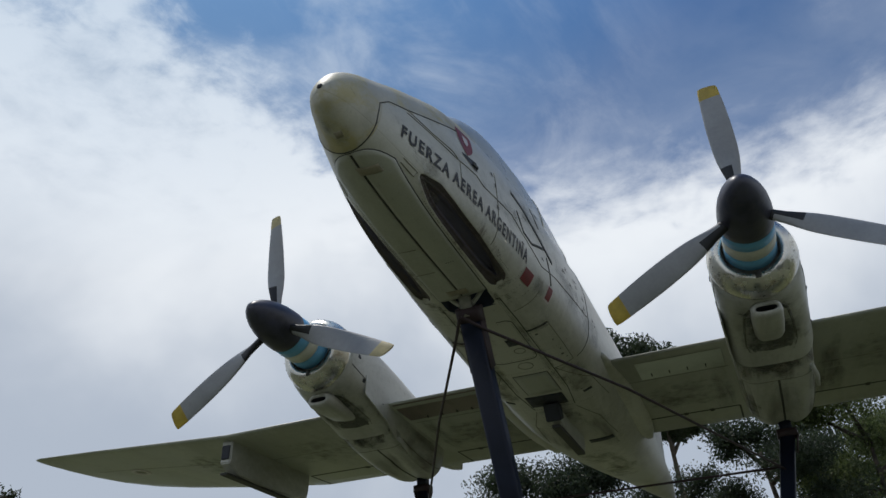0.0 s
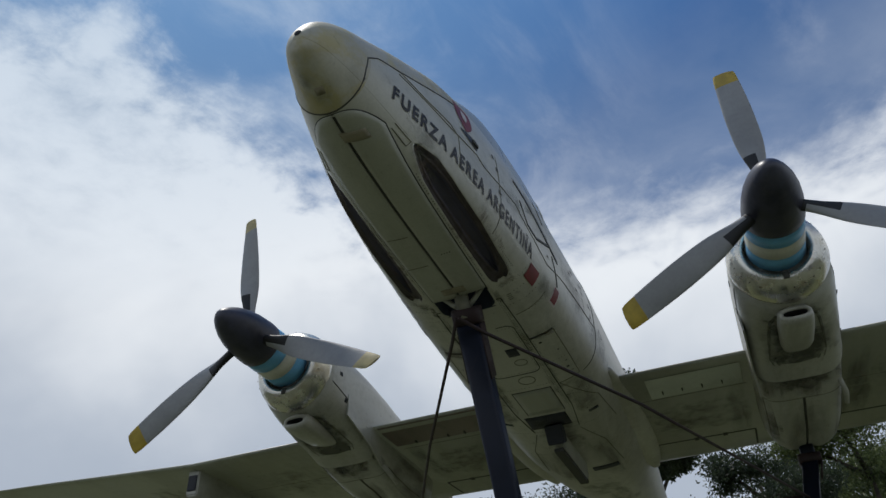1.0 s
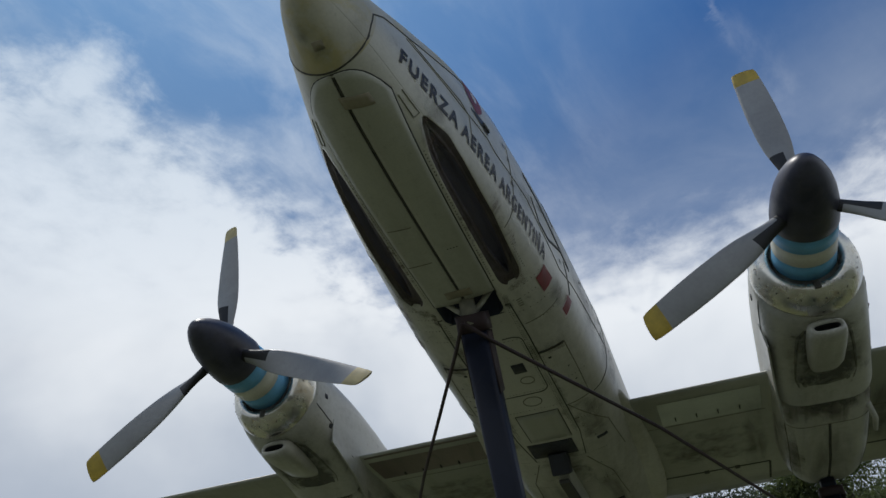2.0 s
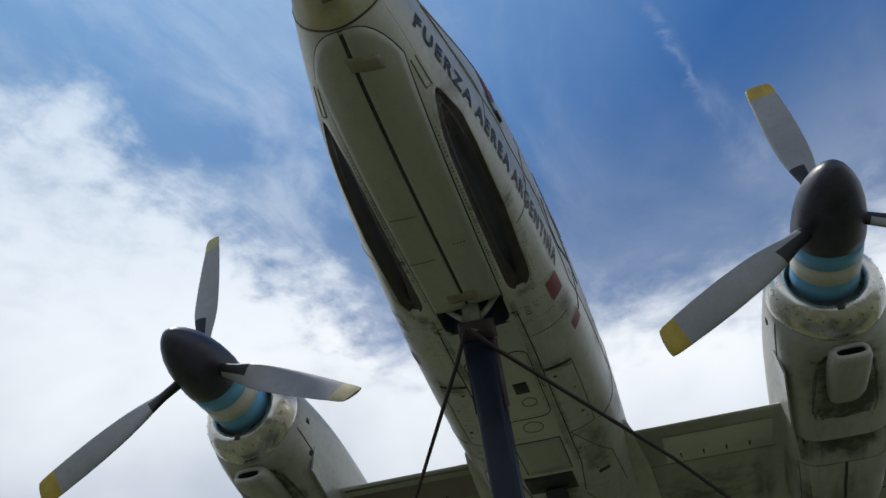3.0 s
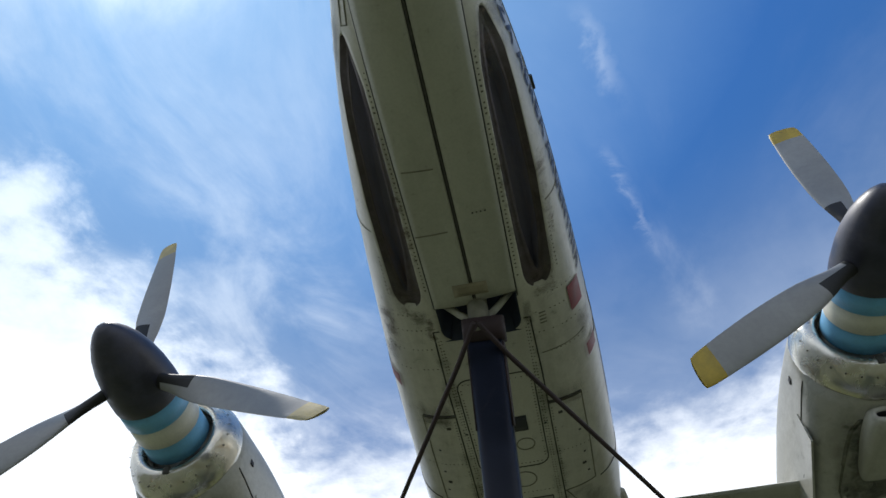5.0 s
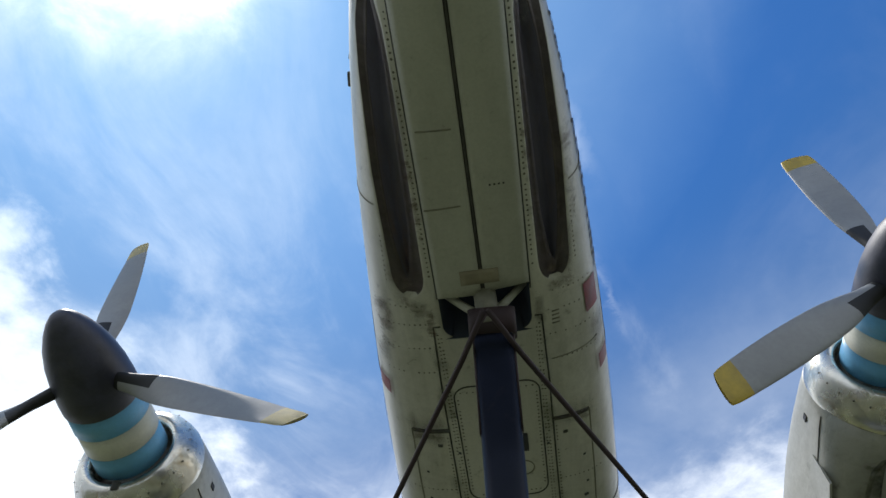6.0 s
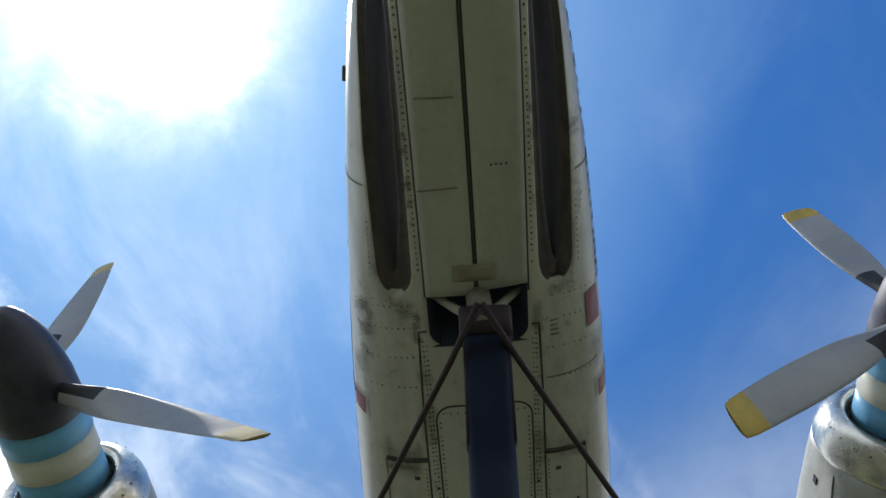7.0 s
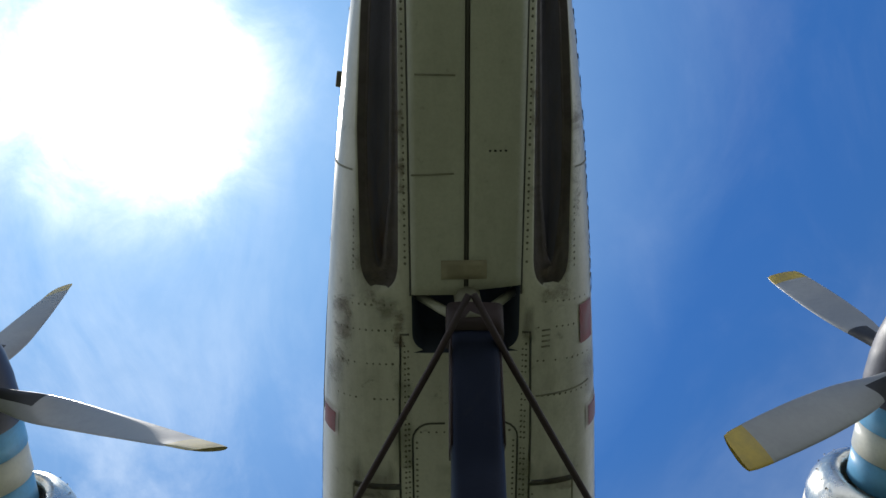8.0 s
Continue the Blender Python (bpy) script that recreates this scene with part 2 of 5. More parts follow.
STAIN = stain_material("oily_stain", (0.12, 0.105, 0.07), 0.62, ("X", "Y"))
STREAK = stain_material("sooty_streak", (0.10, 0.085, 0.065), 0.55, ("X", "Y"), 0.18)
HALO = stain_material("scoop_grime", (0.085, 0.085, 0.07), 0.85, ("X", "Y"), 1.0, 0.02)
BROWN = stain_material("ragged_brown_patch", (0.115, 0.085, 0.068), 0.60, ("Y",), 0.30, 0.34)
FLAKES = stain_material("rusty_flaking_dirt", (0.145, 0.10, 0.068), 0.62, ("X", "Y"), 1.6, 0.44, 3.2, 0.72)
FLANK_STAIN = stain_material("flank_stain", (0.12, 0.12, 0.10), 0.5, ("Y", "Z"))
MOSS = stain_material("greenish_mottling", (0.13, 0.135, 0.075), 0.55, ("X", "Y"), 1.0, 0.38)


def foliage(name, colour, bright):
    m = bpy.data.materials.new(name)
    m.use_nodes = True
    t = m.node_tree
    b = t.nodes["Principled BSDF"]
    r = t.nodes.new("ShaderNodeNewGeometry").outputs["Random Per Island"]
    place = t.nodes.new("ShaderNodeTexCoord").outputs["Object"]
    c = mixcolour(t, r, tuple(x * 0.6 for x in colour), bright)
    c = mixcolour(t, mathnode(t, "MULTIPLY", noisetex(t, place, 0.9, 3), 0.7), c, tuple(x * 0.5 for x in colour))
    t.links.new(c, b.inputs["Base Color"])
    b.inputs["Roughness"].default_value = 0.5
    b.inputs["Transmission Weight"].default_value = 0.0
    tr = t.nodes.new("ShaderNodeBsdfTranslucent")
    t.links.new(c, tr.inputs["Color"])
    mx = t.nodes.new("ShaderNodeMixShader")
    mx.inputs[0].default_value = 0.5
    t.links.new(b.outputs[0], mx.inputs[1])
    t.links.new(tr.outputs[0], mx.inputs[2])
    t.links.new(mx.outputs[0], t.nodes["Material Output"].inputs["Surface"])
    return m


LEAF_DARK = foliage("dark_leaves", (0.040, 0.060, 0.032), (0.075, 0.105, 0.055))
LEAF_LIGHT = foliage("yellow_green_leaves", (0.075, 0.105, 0.035), (0.20, 0.25, 0.085))
GRASS = material("worn_grass", (0.062, 0.076, 0.036), 0.9, 0, 0.4, 0.35, 6, 0.03, (0.128, 0.112, 0.086), (0.42, 0.70))
# trodden earth near the nose gives way to lush lawn under the wings and tail
gt = GRASS.node_tree
spread = gt.nodes.new("ShaderNodeSeparateXYZ")
gt.links.new(gt.nodes.new("ShaderNodeTexCoord").outputs["Object"], spread.inputs[0])
blades = noisetex(gt, None, 0.8, 6.0, 0.6)
lawn = mixcolour(gt, blades, (0.070, 0.082, 0.028), (0.112, 0.118, 0.048))
base = gt.nodes["Principled BSDF"].inputs["Base Color"]
earth = base.links[0].from_socket
wander = mathnode(gt, "ADD", spread.outputs["Y"], mathnode(gt, "MULTIPLY", mathnode(gt, "SUBTRACT", blades, 0.5), 5.0))
gt.links.new(mixcolour(gt, maprange(gt, wander, 4.5, 9.0), earth, lawn), base)


# ---- building helpers ----
def finish(name, verts, faces, mats, index=None, smooth=True, parent=None, label=""):
    me = bpy.data.meshes.new(name)
    me.from_pydata([tuple(v) for v in verts], [], faces)
    for m in mats if isinstance(mats, (list, tuple)) else [mats]:
        me.materials.append(m)
    if index is not None:
        me.polygons.foreach_set("material_index", np.array(index, dtype=np.int32))
    me.polygons.foreach_set("use_smooth", np.full(len(me.polygons), smooth))
    me.update()
    ob = new(name, me)
    if parent is not None:
        ob.parent = parent
    return tagged(ob, label)


def part(name, bm, mat, parent, label="", smooth=False):
    bmesh.ops.recalc_face_normals(bm, faces=bm.faces)
    me = bpy.data.meshes.new(name)
    bm.to_mesh(me)
    bm.free()
    me.materials.append(mat)
    me.polygons.foreach_set("use_smooth", np.full(len(me.polygons), smooth))
    ob = new(name, me)
    if parent is not None:
        ob.parent = parent
    return tagged(ob, label)


def add_box(bm, m, sx, sy, sz, bevel=0.0):
    made = bmesh.ops.create_cube(bm, size=1.0, matrix=m @ Matrix.Diagonal((sx, sy, sz, 1)))
    if bevel:
        edges = list({e for v in made["verts"] for e in v.link_edges})
        bmesh.ops.bevel(bm, geom=edges, offset=bevel, segments=2, affect="EDGES", profile=0.6)


def rings_mesh(rings, closed=True, caps=True):
    """Verts and quads of a loft through rings of equal length."""
    n = len(rings[0])
    verts = [p for r in rings for p in r]
    faces = []
    for i in range(len(rings) - 1):
        for j in range(n if closed else n - 1):
            k = (j + 1) % n
            faces.append((i * n + j, i * n + k, (i + 1) * n + k, (i + 1) * n + j))
    if caps:
        faces.append(tuple(range(n - 1, -1, -1)))
        faces.append(tuple(range((len(rings) - 1) * n, len(rings) * n)))
    return verts, faces


def tube_rings(points, radii, sides=10):
    rings = []
    points = [Vector(p) for p in points]
    ref = None
    for i, p in enumerate(points):
        d = (points[min(i + 1, len(points) - 1)] - points[max(i - 1, 0)]).normalized()
        if ref is None:
            ref = d.orthogonal().normalized()
        ref = (ref - d * ref.dot(d)).normalized()
        other = d.cross(ref)
        rings.append([p + (ref * math.cos(2 * math.pi * k / sides) + other * math.sin(2 * math.pi * k / sides)) * radii[i] for k in range(sides)])
    return rings


def tube(name, points, radii, mat, parent=None, label="", sides=10):
    v, f = rings_mesh(tube_rings(points, radii, sides))
    return finish(name, v, f, mat, parent=parent, label=label)


def pchip(xs, ys):
    xs, ys = np.array(xs, float), np.array(ys, float)
    h, d = np.diff(xs), np.diff(ys) / np.diff(xs)
    m = np.zeros(len(xs))
    m[0], m[-1] = d[0], d[-1]
    for i in range(1, len(xs) - 1):
        if d[i - 1] * d[i] > 0:
            a, b = 2 * h[i] + h[i - 1], h[i] + 2 * h[i - 1]
            m[i] = (a + b) / (a / d[i - 1] + b / d[i])

    def at(x):
        i = int(np.clip(np.searchsorted(xs, x) - 1, 0, len(h) - 1))
        s = (x - xs[i]) / h[i]
        s = min(max(s, 0.0), 1.0)
        return float((1 + 2 * s) * (1 - s) ** 2 * ys[i] + s * (1 - s) ** 2 * h[i] * m[i] + s * s * (3 - 2 * s) * ys[i + 1] + s * s * (s - 1) * h[i] * m[i + 1])
    return at


# ---- the ground ----
def build_ground():
    verts, faces = [(0, 5, 0)], []
    radii = [3, 8, 16, 30, 60, 120, 300, 900, 2500]
    n = 48
    for r in radii:
        for k in range(n):
            a = 2 * math.pi * k / n
            verts.append((r * math.cos(a), 5 + r * math.sin(a), 0))
    for k in range(n):
        faces.append((0, 1 + k, 1 + (k + 1) % n))
    for i in range(len(radii) - 1):
        for k in range(n):
            a, b = 1 + i * n + k, 1 + i * n + (k + 1) % n
            faces.append((a, a + n, b + n, b))
    ob = finish("ground", verts, faces, GRASS, None, False)
    return tagged(ob, "worn grass and bare earth under the aircraft", "ground", kind="structure")


build_ground()

# ---- the aircraft: outline of the fuselage, nose at y = 0, tail towards +y ----
airplane = tagged(new("airplane"), "weathered pale grey twin-propeller military aircraft on three poles", "airplane")

STATIONS = [
    # y, half width, belly z, spine z, widest z, lower fullness, upper fullness
    (0.05, 0.025, 4.520, 4.590, 4.555, 2.0, 2.0),
    (0.07, 0.070, 4.480, 4.650, 4.562, 2.0, 2.0),
    (0.13, 0.118, 4.444, 4.755, 4.588, 2.0, 2.0),
    (0.25, 0.170, 4.400, 4.868, 4.615, 2.0, 2.0),
    (0.42, 0.227, 4.354, 4.975, 4.645, 2.2, 2.0),
    (0.80, 0.320, 4.303, 5.190, 4.675, 2.6, 2.3),
    (1.20, 0.404, 4.282, 5.345, 4.700, 2.9, 2.8),
    (1.60, 0.464, 4.276, 5.400, 4.720, 3.0, 3.1),
    (2.00, 0.509, 4.275, 5.450, 4.740, 3.1, 3.0),
    (2.50, 0.556, 4.272, 5.530, 4.750, 3.1, 2.7),
    (3.00, 0.594, 4.265, 5.600, 4.760, 3.1, 2.4),
    (3.50, 0.620, 4.255, 5.650, 4.770, 3.2, 2.2),
    (4.20, 0.640, 4.240, 5.680, 4.780, 3.3, 2.2),
    (5.50, 0.640, 4.220, 5.680, 4.800, 3.3, 2.2),
    (6.50, 0.620, 4.260, 5.660, 4.850, 3.0, 2.2),
    (8.00, 0.520, 4.420, 5.620, 4.950, 2.6, 2.2),
    (10.0, 0.380, 4.720, 5.560, 5.100, 2.3, 2.1),
    (12.0, 0.240, 5.000, 5.500, 5.250, 2.1, 2.0),
    (13.6, 0.080, 5.250, 5.440, 5.350, 2.0, 2.0),
]
W_, ZB_, ZT_, ZM_, NL_, NU_ = [pchip([s[0] for s in STATIONS], [s[k] for s in STATIONS]) for k in range(1, 7)]


def belly_z(y, x):
    s = min(abs(x) / W_(y), 1.0)
    n = NL_(y)
    return ZM_(y) - (ZM_(y) - ZB_(y)) * (1 - s ** n) ** (1 / n)


def side_x(y, z):
    zm = ZM_(y)
    n, h = (NL_(y), zm - ZB_(y)) if z < zm else (NU_(y), ZT_(y) - zm)
    s = min(abs(z - zm) / h, 1.0)
    return W_(y) * (1 - s ** n) ** (1 / n)


def skin_normal(x, y, z):
    w, zm = W_(y), ZM_(y)
    n, h = (NL_(y), zm - ZB_(y)) if z < zm else (NU_(y), ZT_(y) - zm)
    gx = n / w * (abs(x) / w) ** (n - 1) * (1 if x >= 0 else -1)
    gz = n / h * (abs(z - zm) / h) ** (n - 1) * (1 if z >= zm else -1)
    v = Vector((gx, 0, gz))
    return v.normalized() if v.length > 1e-9 else Vector((0, 0, -1))


def under(y, x, off=0.0):
    p = Vector((x, y, belly_z(y, x)))
    return p + skin_normal(*p) * off


def flank(y, z, sign=1, off=0.0):
    p = Vector((sign * side_x(y, z), y, z))
    return p + skin_normal(*p) * off


def trough(y):
    """Gun trough along a lower edge of the nose: distances from the middle of its inner edge, slot and outer edge."""
    k = [0.85, 1.0, 1.2, 1.6, 2.1]
    grow = min(1.0, max(0.0, (y - 0.84) / 0.20)) ** 0.42 * math.sqrt(max(0.0, 1 - (max(0.0, y - 2.05) / 0.135) ** 3))
    inner, outer = float(np.interp(y, k, (0.236, 0.232, 0.230, 0.234, 0.244))), float(np.interp(y, k, (0.302, 0.330, 0.352, 0.378, 0.382)))
    inner, outer = min(inner, 0.72 * W_(y)), min(outer, 0.93 * W_(y))
    c, half = (inner + outer) / 2, max(0.004, (outer - inner) / 2 * grow)
    open_ = min(1.0, max(0.0, (y - 0.93) / 0.22)) ** 0.6 * min(1.0, max(0.0, (2.10 - y) / 0.26)) ** 0.55
    mid = float(np.interp(y, k, (0.278, 0.284, 0.297, 0.313, 0.322))) - c
    slot = max(0.001, min(float(np.interp(y, k, (0.020, 0.028, 0.036, 0.042, 0.036))) * open_, half * 0.72))
    mid = c + max(-half * 0.95 + slot, min(half * 0.95 - slot, mid))
    return c - half, mid - slot, mid + slot, c + half, grow > 0.03, slot > 0.0015


def bay_half(y):
    """Half width of the nose-wheel bay behind the doors, 0 outside it."""
    if not 2.05 < y < 2.42:
        return 0.0
    return 0.197 if y < 2.35 else 0.127 + math.sqrt(max(0.0, 0.07 ** 2 - (y - 2.35) ** 2))


def build_fuselage():
    ys = [0.05, 0.053, 0.057, 0.063, 0.07, 0.08, 0.095, 0.115, 0.14] + list(np.arange(0.16, 0.80, 0.03)) + list(np.arange(0.80, 2.5, 0.0125)) + list(np.arange(2.5, 7.0, 0.06)) + list(np.arange(7.0, 13.61, 0.3)) + [13.6]
    ys = [float(y) for y in ys]
    high = [math.pi * k / 40 for k in range(1, 40)]
    rings, flags = [], []
    for y in ys:
        w, zm, zt = W_(y), ZM_(y), ZT_(y)
        e0, s0, s1, e1, has_rim, has_slot = trough(y)
        b = bay_half(y)
        edge = b if b else min(0.197, 0.52 * w)
        half = []  # x, depth, material of the face that follows
        for k in range(9):
            half.append((edge * k / 9, 0.2 if b else 0.0, 3 if b else 0))
        half.append((edge - 0.002, 0.2 if b else 0.0, 3 if b else 0))
        for k in range(5):
            half.append((edge + (e0 - edge) * k / 5, 0.0, 0))
        for k in range(3):
            half.append((e0 + (s0 - e0) * k / 3, (0.02 * (k > 0)) if has_rim else 0.0, 1 if has_rim else 0))
        half.append((s0, 0.02 if has_rim else 0.0, 2 if has_slot else (1 if has_rim else 0)))
        for k in range(6):
            half.append((s0 + 0.001 + (s1 - s0 - 0.002) * k / 5, 0.065 if has_slot else (0.02 if has_rim else 0.0), 2 if has_slot else (1 if has_rim else 0)))
        half.append((s1, 0.02 if has_rim else 0.0, 1 if has_rim else 0))
        for k in (1, 2):
            half.append((s1 + (e1 - s1) * k / 3, 0.02 if has_rim else 0.0, 1 if has_rim else 0))
        a1 = math.asin(min(e1 / w, 0.98))
        for k in range(18):
            half.append((w * math.sin(a1 + (math.pi / 2 - a1) * k / 18), 0.0, 0))
        ring, mats = [], []
        low = [(-x, d, m) for x, d, m in half[:0:-1]] + half
        for x, d, m in [(-w, 0.0, 0)] + low + [(w, 0.0, 0)]:
            p = Vector((x, y, belly_z(y, x)))
            if d:
                p = p - skin_normal(*p) * d
            ring.append(p)
        left = [m for x, d, m in half[::-1]]
        mats = left + [m for x, d, m in half]
        n = NU_(y)
        for a in high:
            c, q = math.cos(a), math.sin(a)
            ring.append(Vector((w * math.copysign(abs(c) ** (2 / n), c), y, zm + (zt - zm) * abs(q) ** (2 / n))))
        mats += [0] * (len(ring) - len(mats))
        rings.append(ring)
        flags.append(mats)
    v, f = rings_mesh(rings)
    n = len(rings[0])
    index = []
    for i in range(len(rings) - 1):
        for j in range(n):
            m = max(flags[i][j], flags[i + 1][j]) if min(flags[i][j], flags[i + 1][j]) or flags[i][j] == 3 or flags[i + 1][j] == 3 else 0
            p = rings[i][j]
            cone = p.y < 0.388 + max(0.0, p.z - 4.66) * 2.3
            index.append(m if m else (4 if cone else 0))
    index += [4, 0]
    return finish("fuselage", v, f, [PAINT, TROUGH_RIM, SOOT, BAY, NOSE], index, True, airplane, "pale grey painted metal fuselage with grime")


fuselage = build_fuselage()


def skin_patch(name, y0, y1, x0, x1, off, mat, parent, label="", ny=12, nx=8, shape=None):
    """A thin plate that follows the belly, with its own thickness."""
    top, bottom = [], []
    for i in range(ny + 1):
        for j in range(nx + 1):
            u, v = i / ny, j / nx
            x, y = x0 + (x1 - x0) * v, y0 + (y1 - y0) * u
            if shape:
                x, y = shape(u, v, x, y)
            bottom.append(under(y, x, off))
            top.append(under(y, x, -0.004))
    n = (ny + 1) * (nx + 1)
    faces = []
    for i in range(ny):
        for j in range(nx):
            a = i * (nx + 1) + j
            faces.append((a, a + 1, a + nx + 2, a + nx + 1))
            faces.append((n + a, n + a + nx + 1, n + a + nx + 2, n + a + 1))
    rim = [j for j in range(nx + 1)] + [(i + 1) * (nx + 1) - 1 for i in range(1, ny + 1)] + [ny * (nx + 1) + j for j in range(nx - 1, -1, -1)] + [i * (nx + 1) for i in range(ny - 1, 0, -1)]
    for a, b in zip(rim, rim[1:] + rim[:1]):
        faces.append((a, n + a, n + b, b))
    ob = finish(name, bottom + top, faces, mat, None, False, parent, label)
    for p in ob.data.polygons[:ny * nx * 2]:
        p.use_smooth = True
    return ob


def ribbon(name, paths, mat, parent, width=0.008, label="", kind=""):
    """Narrow raised strips along paths of (point, normal)."""
    verts, faces = [], []
    for path in paths:
        base = len(verts)
        for i, (p, nrm) in enumerate(path):
            d = (path[min(i + 1, len(path) - 1)][0] - path[max(i - 1, 0)][0]).normalized()
            s = d.cross(nrm).normalized() * width / 2
            verts += [p - s, p + s, p + s - nrm * 0.006, p - s - nrm * 0.006]
        for i in range(len(path) - 1):
            a = base + 4 * i
            faces += [(a, a + 1, a + 5, a + 4), (a + 1, a + 2, a + 6, a + 5), (a + 3, a, a + 4, a + 7)]
    ob = finish(name, verts, faces, mat, None, True, parent, label)
    return tagged(ob, kind=kind)


def belly_path(points, off=0.0025, step=0.03):
    out = []
    for (y0, x0), (y1, x1) in zip(points, points[1:]):
        n = max(1, int(math.hypot(y1 - y0, x1 - x0) / step))
        for k in range(n + (1 if (y1, x1) == points[-1] else 0)):
            y, x = y0 + (y1 - y0) * k / n, x0 + (x1 - x0) * k / n
            p = under(y, x)
            nrm = skin_normal(*p)
            out.append((p + nrm * off, nrm))
    return out


def flank_path(points, sign=1, off=0.0025, step=0.03):
    out = []
    for (y0, z0), (y1, z1) in zip(points, points[1:]):
        n = max(1, int(math.hypot(y1 - y0, z1 - z0) / step))
        for k in range(n + (1 if (y1, z1) == points[-1] else 0)):
            y, z = y0 + (y1 - y0) * k / n, z0 + (z1 - z0) * k / n
            p = flank(y, z, sign)
            nrm = skin_normal(*p)
            out.append((p + nrm * off, nrm))
    return out


# nose-wheel doors, rounded at the front
def door(sign):
    def shape(u, v, x, y):
        half = 0.197
        y_start = 0.412 + 0.20 * (abs(x) / half) ** 3.0
        y_end = 2.195 if sign < 0 else 2.182 - 0.018 * abs(x) / half
        return x, y_start + (y_end - y_start) * u
    return skin_patch("nose_wheel_door", 0.43, 2.19, sign * 0.009, sign * 0.197, 0.007, PALE, airplane, "long pale green-grey nose-wheel door", 40, 8, shape)


for side in (-1, 1):
    door(side)
rail = [(0.425, 0.0), (2.17, 0.0)]
ribbon("door_gap", [belly_path(rail, 0.003)], SEAM, airplane, 0.016, "black gap between the nose-wheel doors")
skin_patch("tape_patch", 0.535, 0.600, -0.025, 0.112, 0.0105, TAPE, airplane, "brown adhesive tape patch", 3, 6, lambda u, v, x, y: (x + 0.008 * u, y + 0.030 * (v - 0.4)))
skin_patch("tape_patch", 2.065, 2.135, -0.090, 0.073, 0.0105, TAPE, airplane, "brown adhesive tape patch", 3, 6)
for side in (-1, 1):
    outline = [(0.412 + 0.20 * (k / 8) ** 3, side * 0.201 * k / 8) for k in range(9)] + [(2.2, side * 0.201)]
    ribbon("door_seam", [belly_path(outline, 0.003)], SEAM, airplane, 0.007)


# ---- wings ----
AIRFOIL = [(0.0, 0.028), (0.012, 0.012), (0.035, 0.002), (0.08, -0.002), (0.16, -0.003), (0.35, -0.004), (0.55, 0.0), (0.75, 0.014), (0.9, 0.03), (1.0, 0.045),
           (1.0, 0.056), (0.9, 0.085), (0.75, 0.125), (0.55, 0.17), (0.38, 0.185), (0.22, 0.165), (0.1, 0.115), (0.04, 0.075), (0.01, 0.047)]
WING = [(0.45, 4.47, 2.49, 4.49, 1.0), (4.03, 4.47, 2.47, 4.49, 1.0), (5.2, 4.55, 2.31, 4.60, 0.86), (6.3, 4.62, 2.04, 4.705, 0.68), (6.8, 4.645, 1.80, 4.745, 0.58), (7.15, 4.66, 1.45, 4.772, 0.48), (7.34, 4.672, 1.08, 4.788, 0.40), (7.44, 4.70, 0.70, 4.798, 0.30), (7.48, 4.76, 0.36, 4.805, 0.16)]


def wing_at(x):
    xs = [w[0] for w in WING]
    return [float(np.interp(abs(x), xs, [w[k] for w in WING])) for k in (1, 2, 3, 4)]


def wing_under(x, y, off=0.0):
    lead, chord, z, thick = wing_at(x)
    u = min(max((y - lead) / chord, 0), 1)
    zz = float(np.interp(u, [a[0] for a in AIRFOIL[:10]], [a[1] for a in AIRFOIL[:10]]))
    return Vector((x, y, z + zz * thick - off))


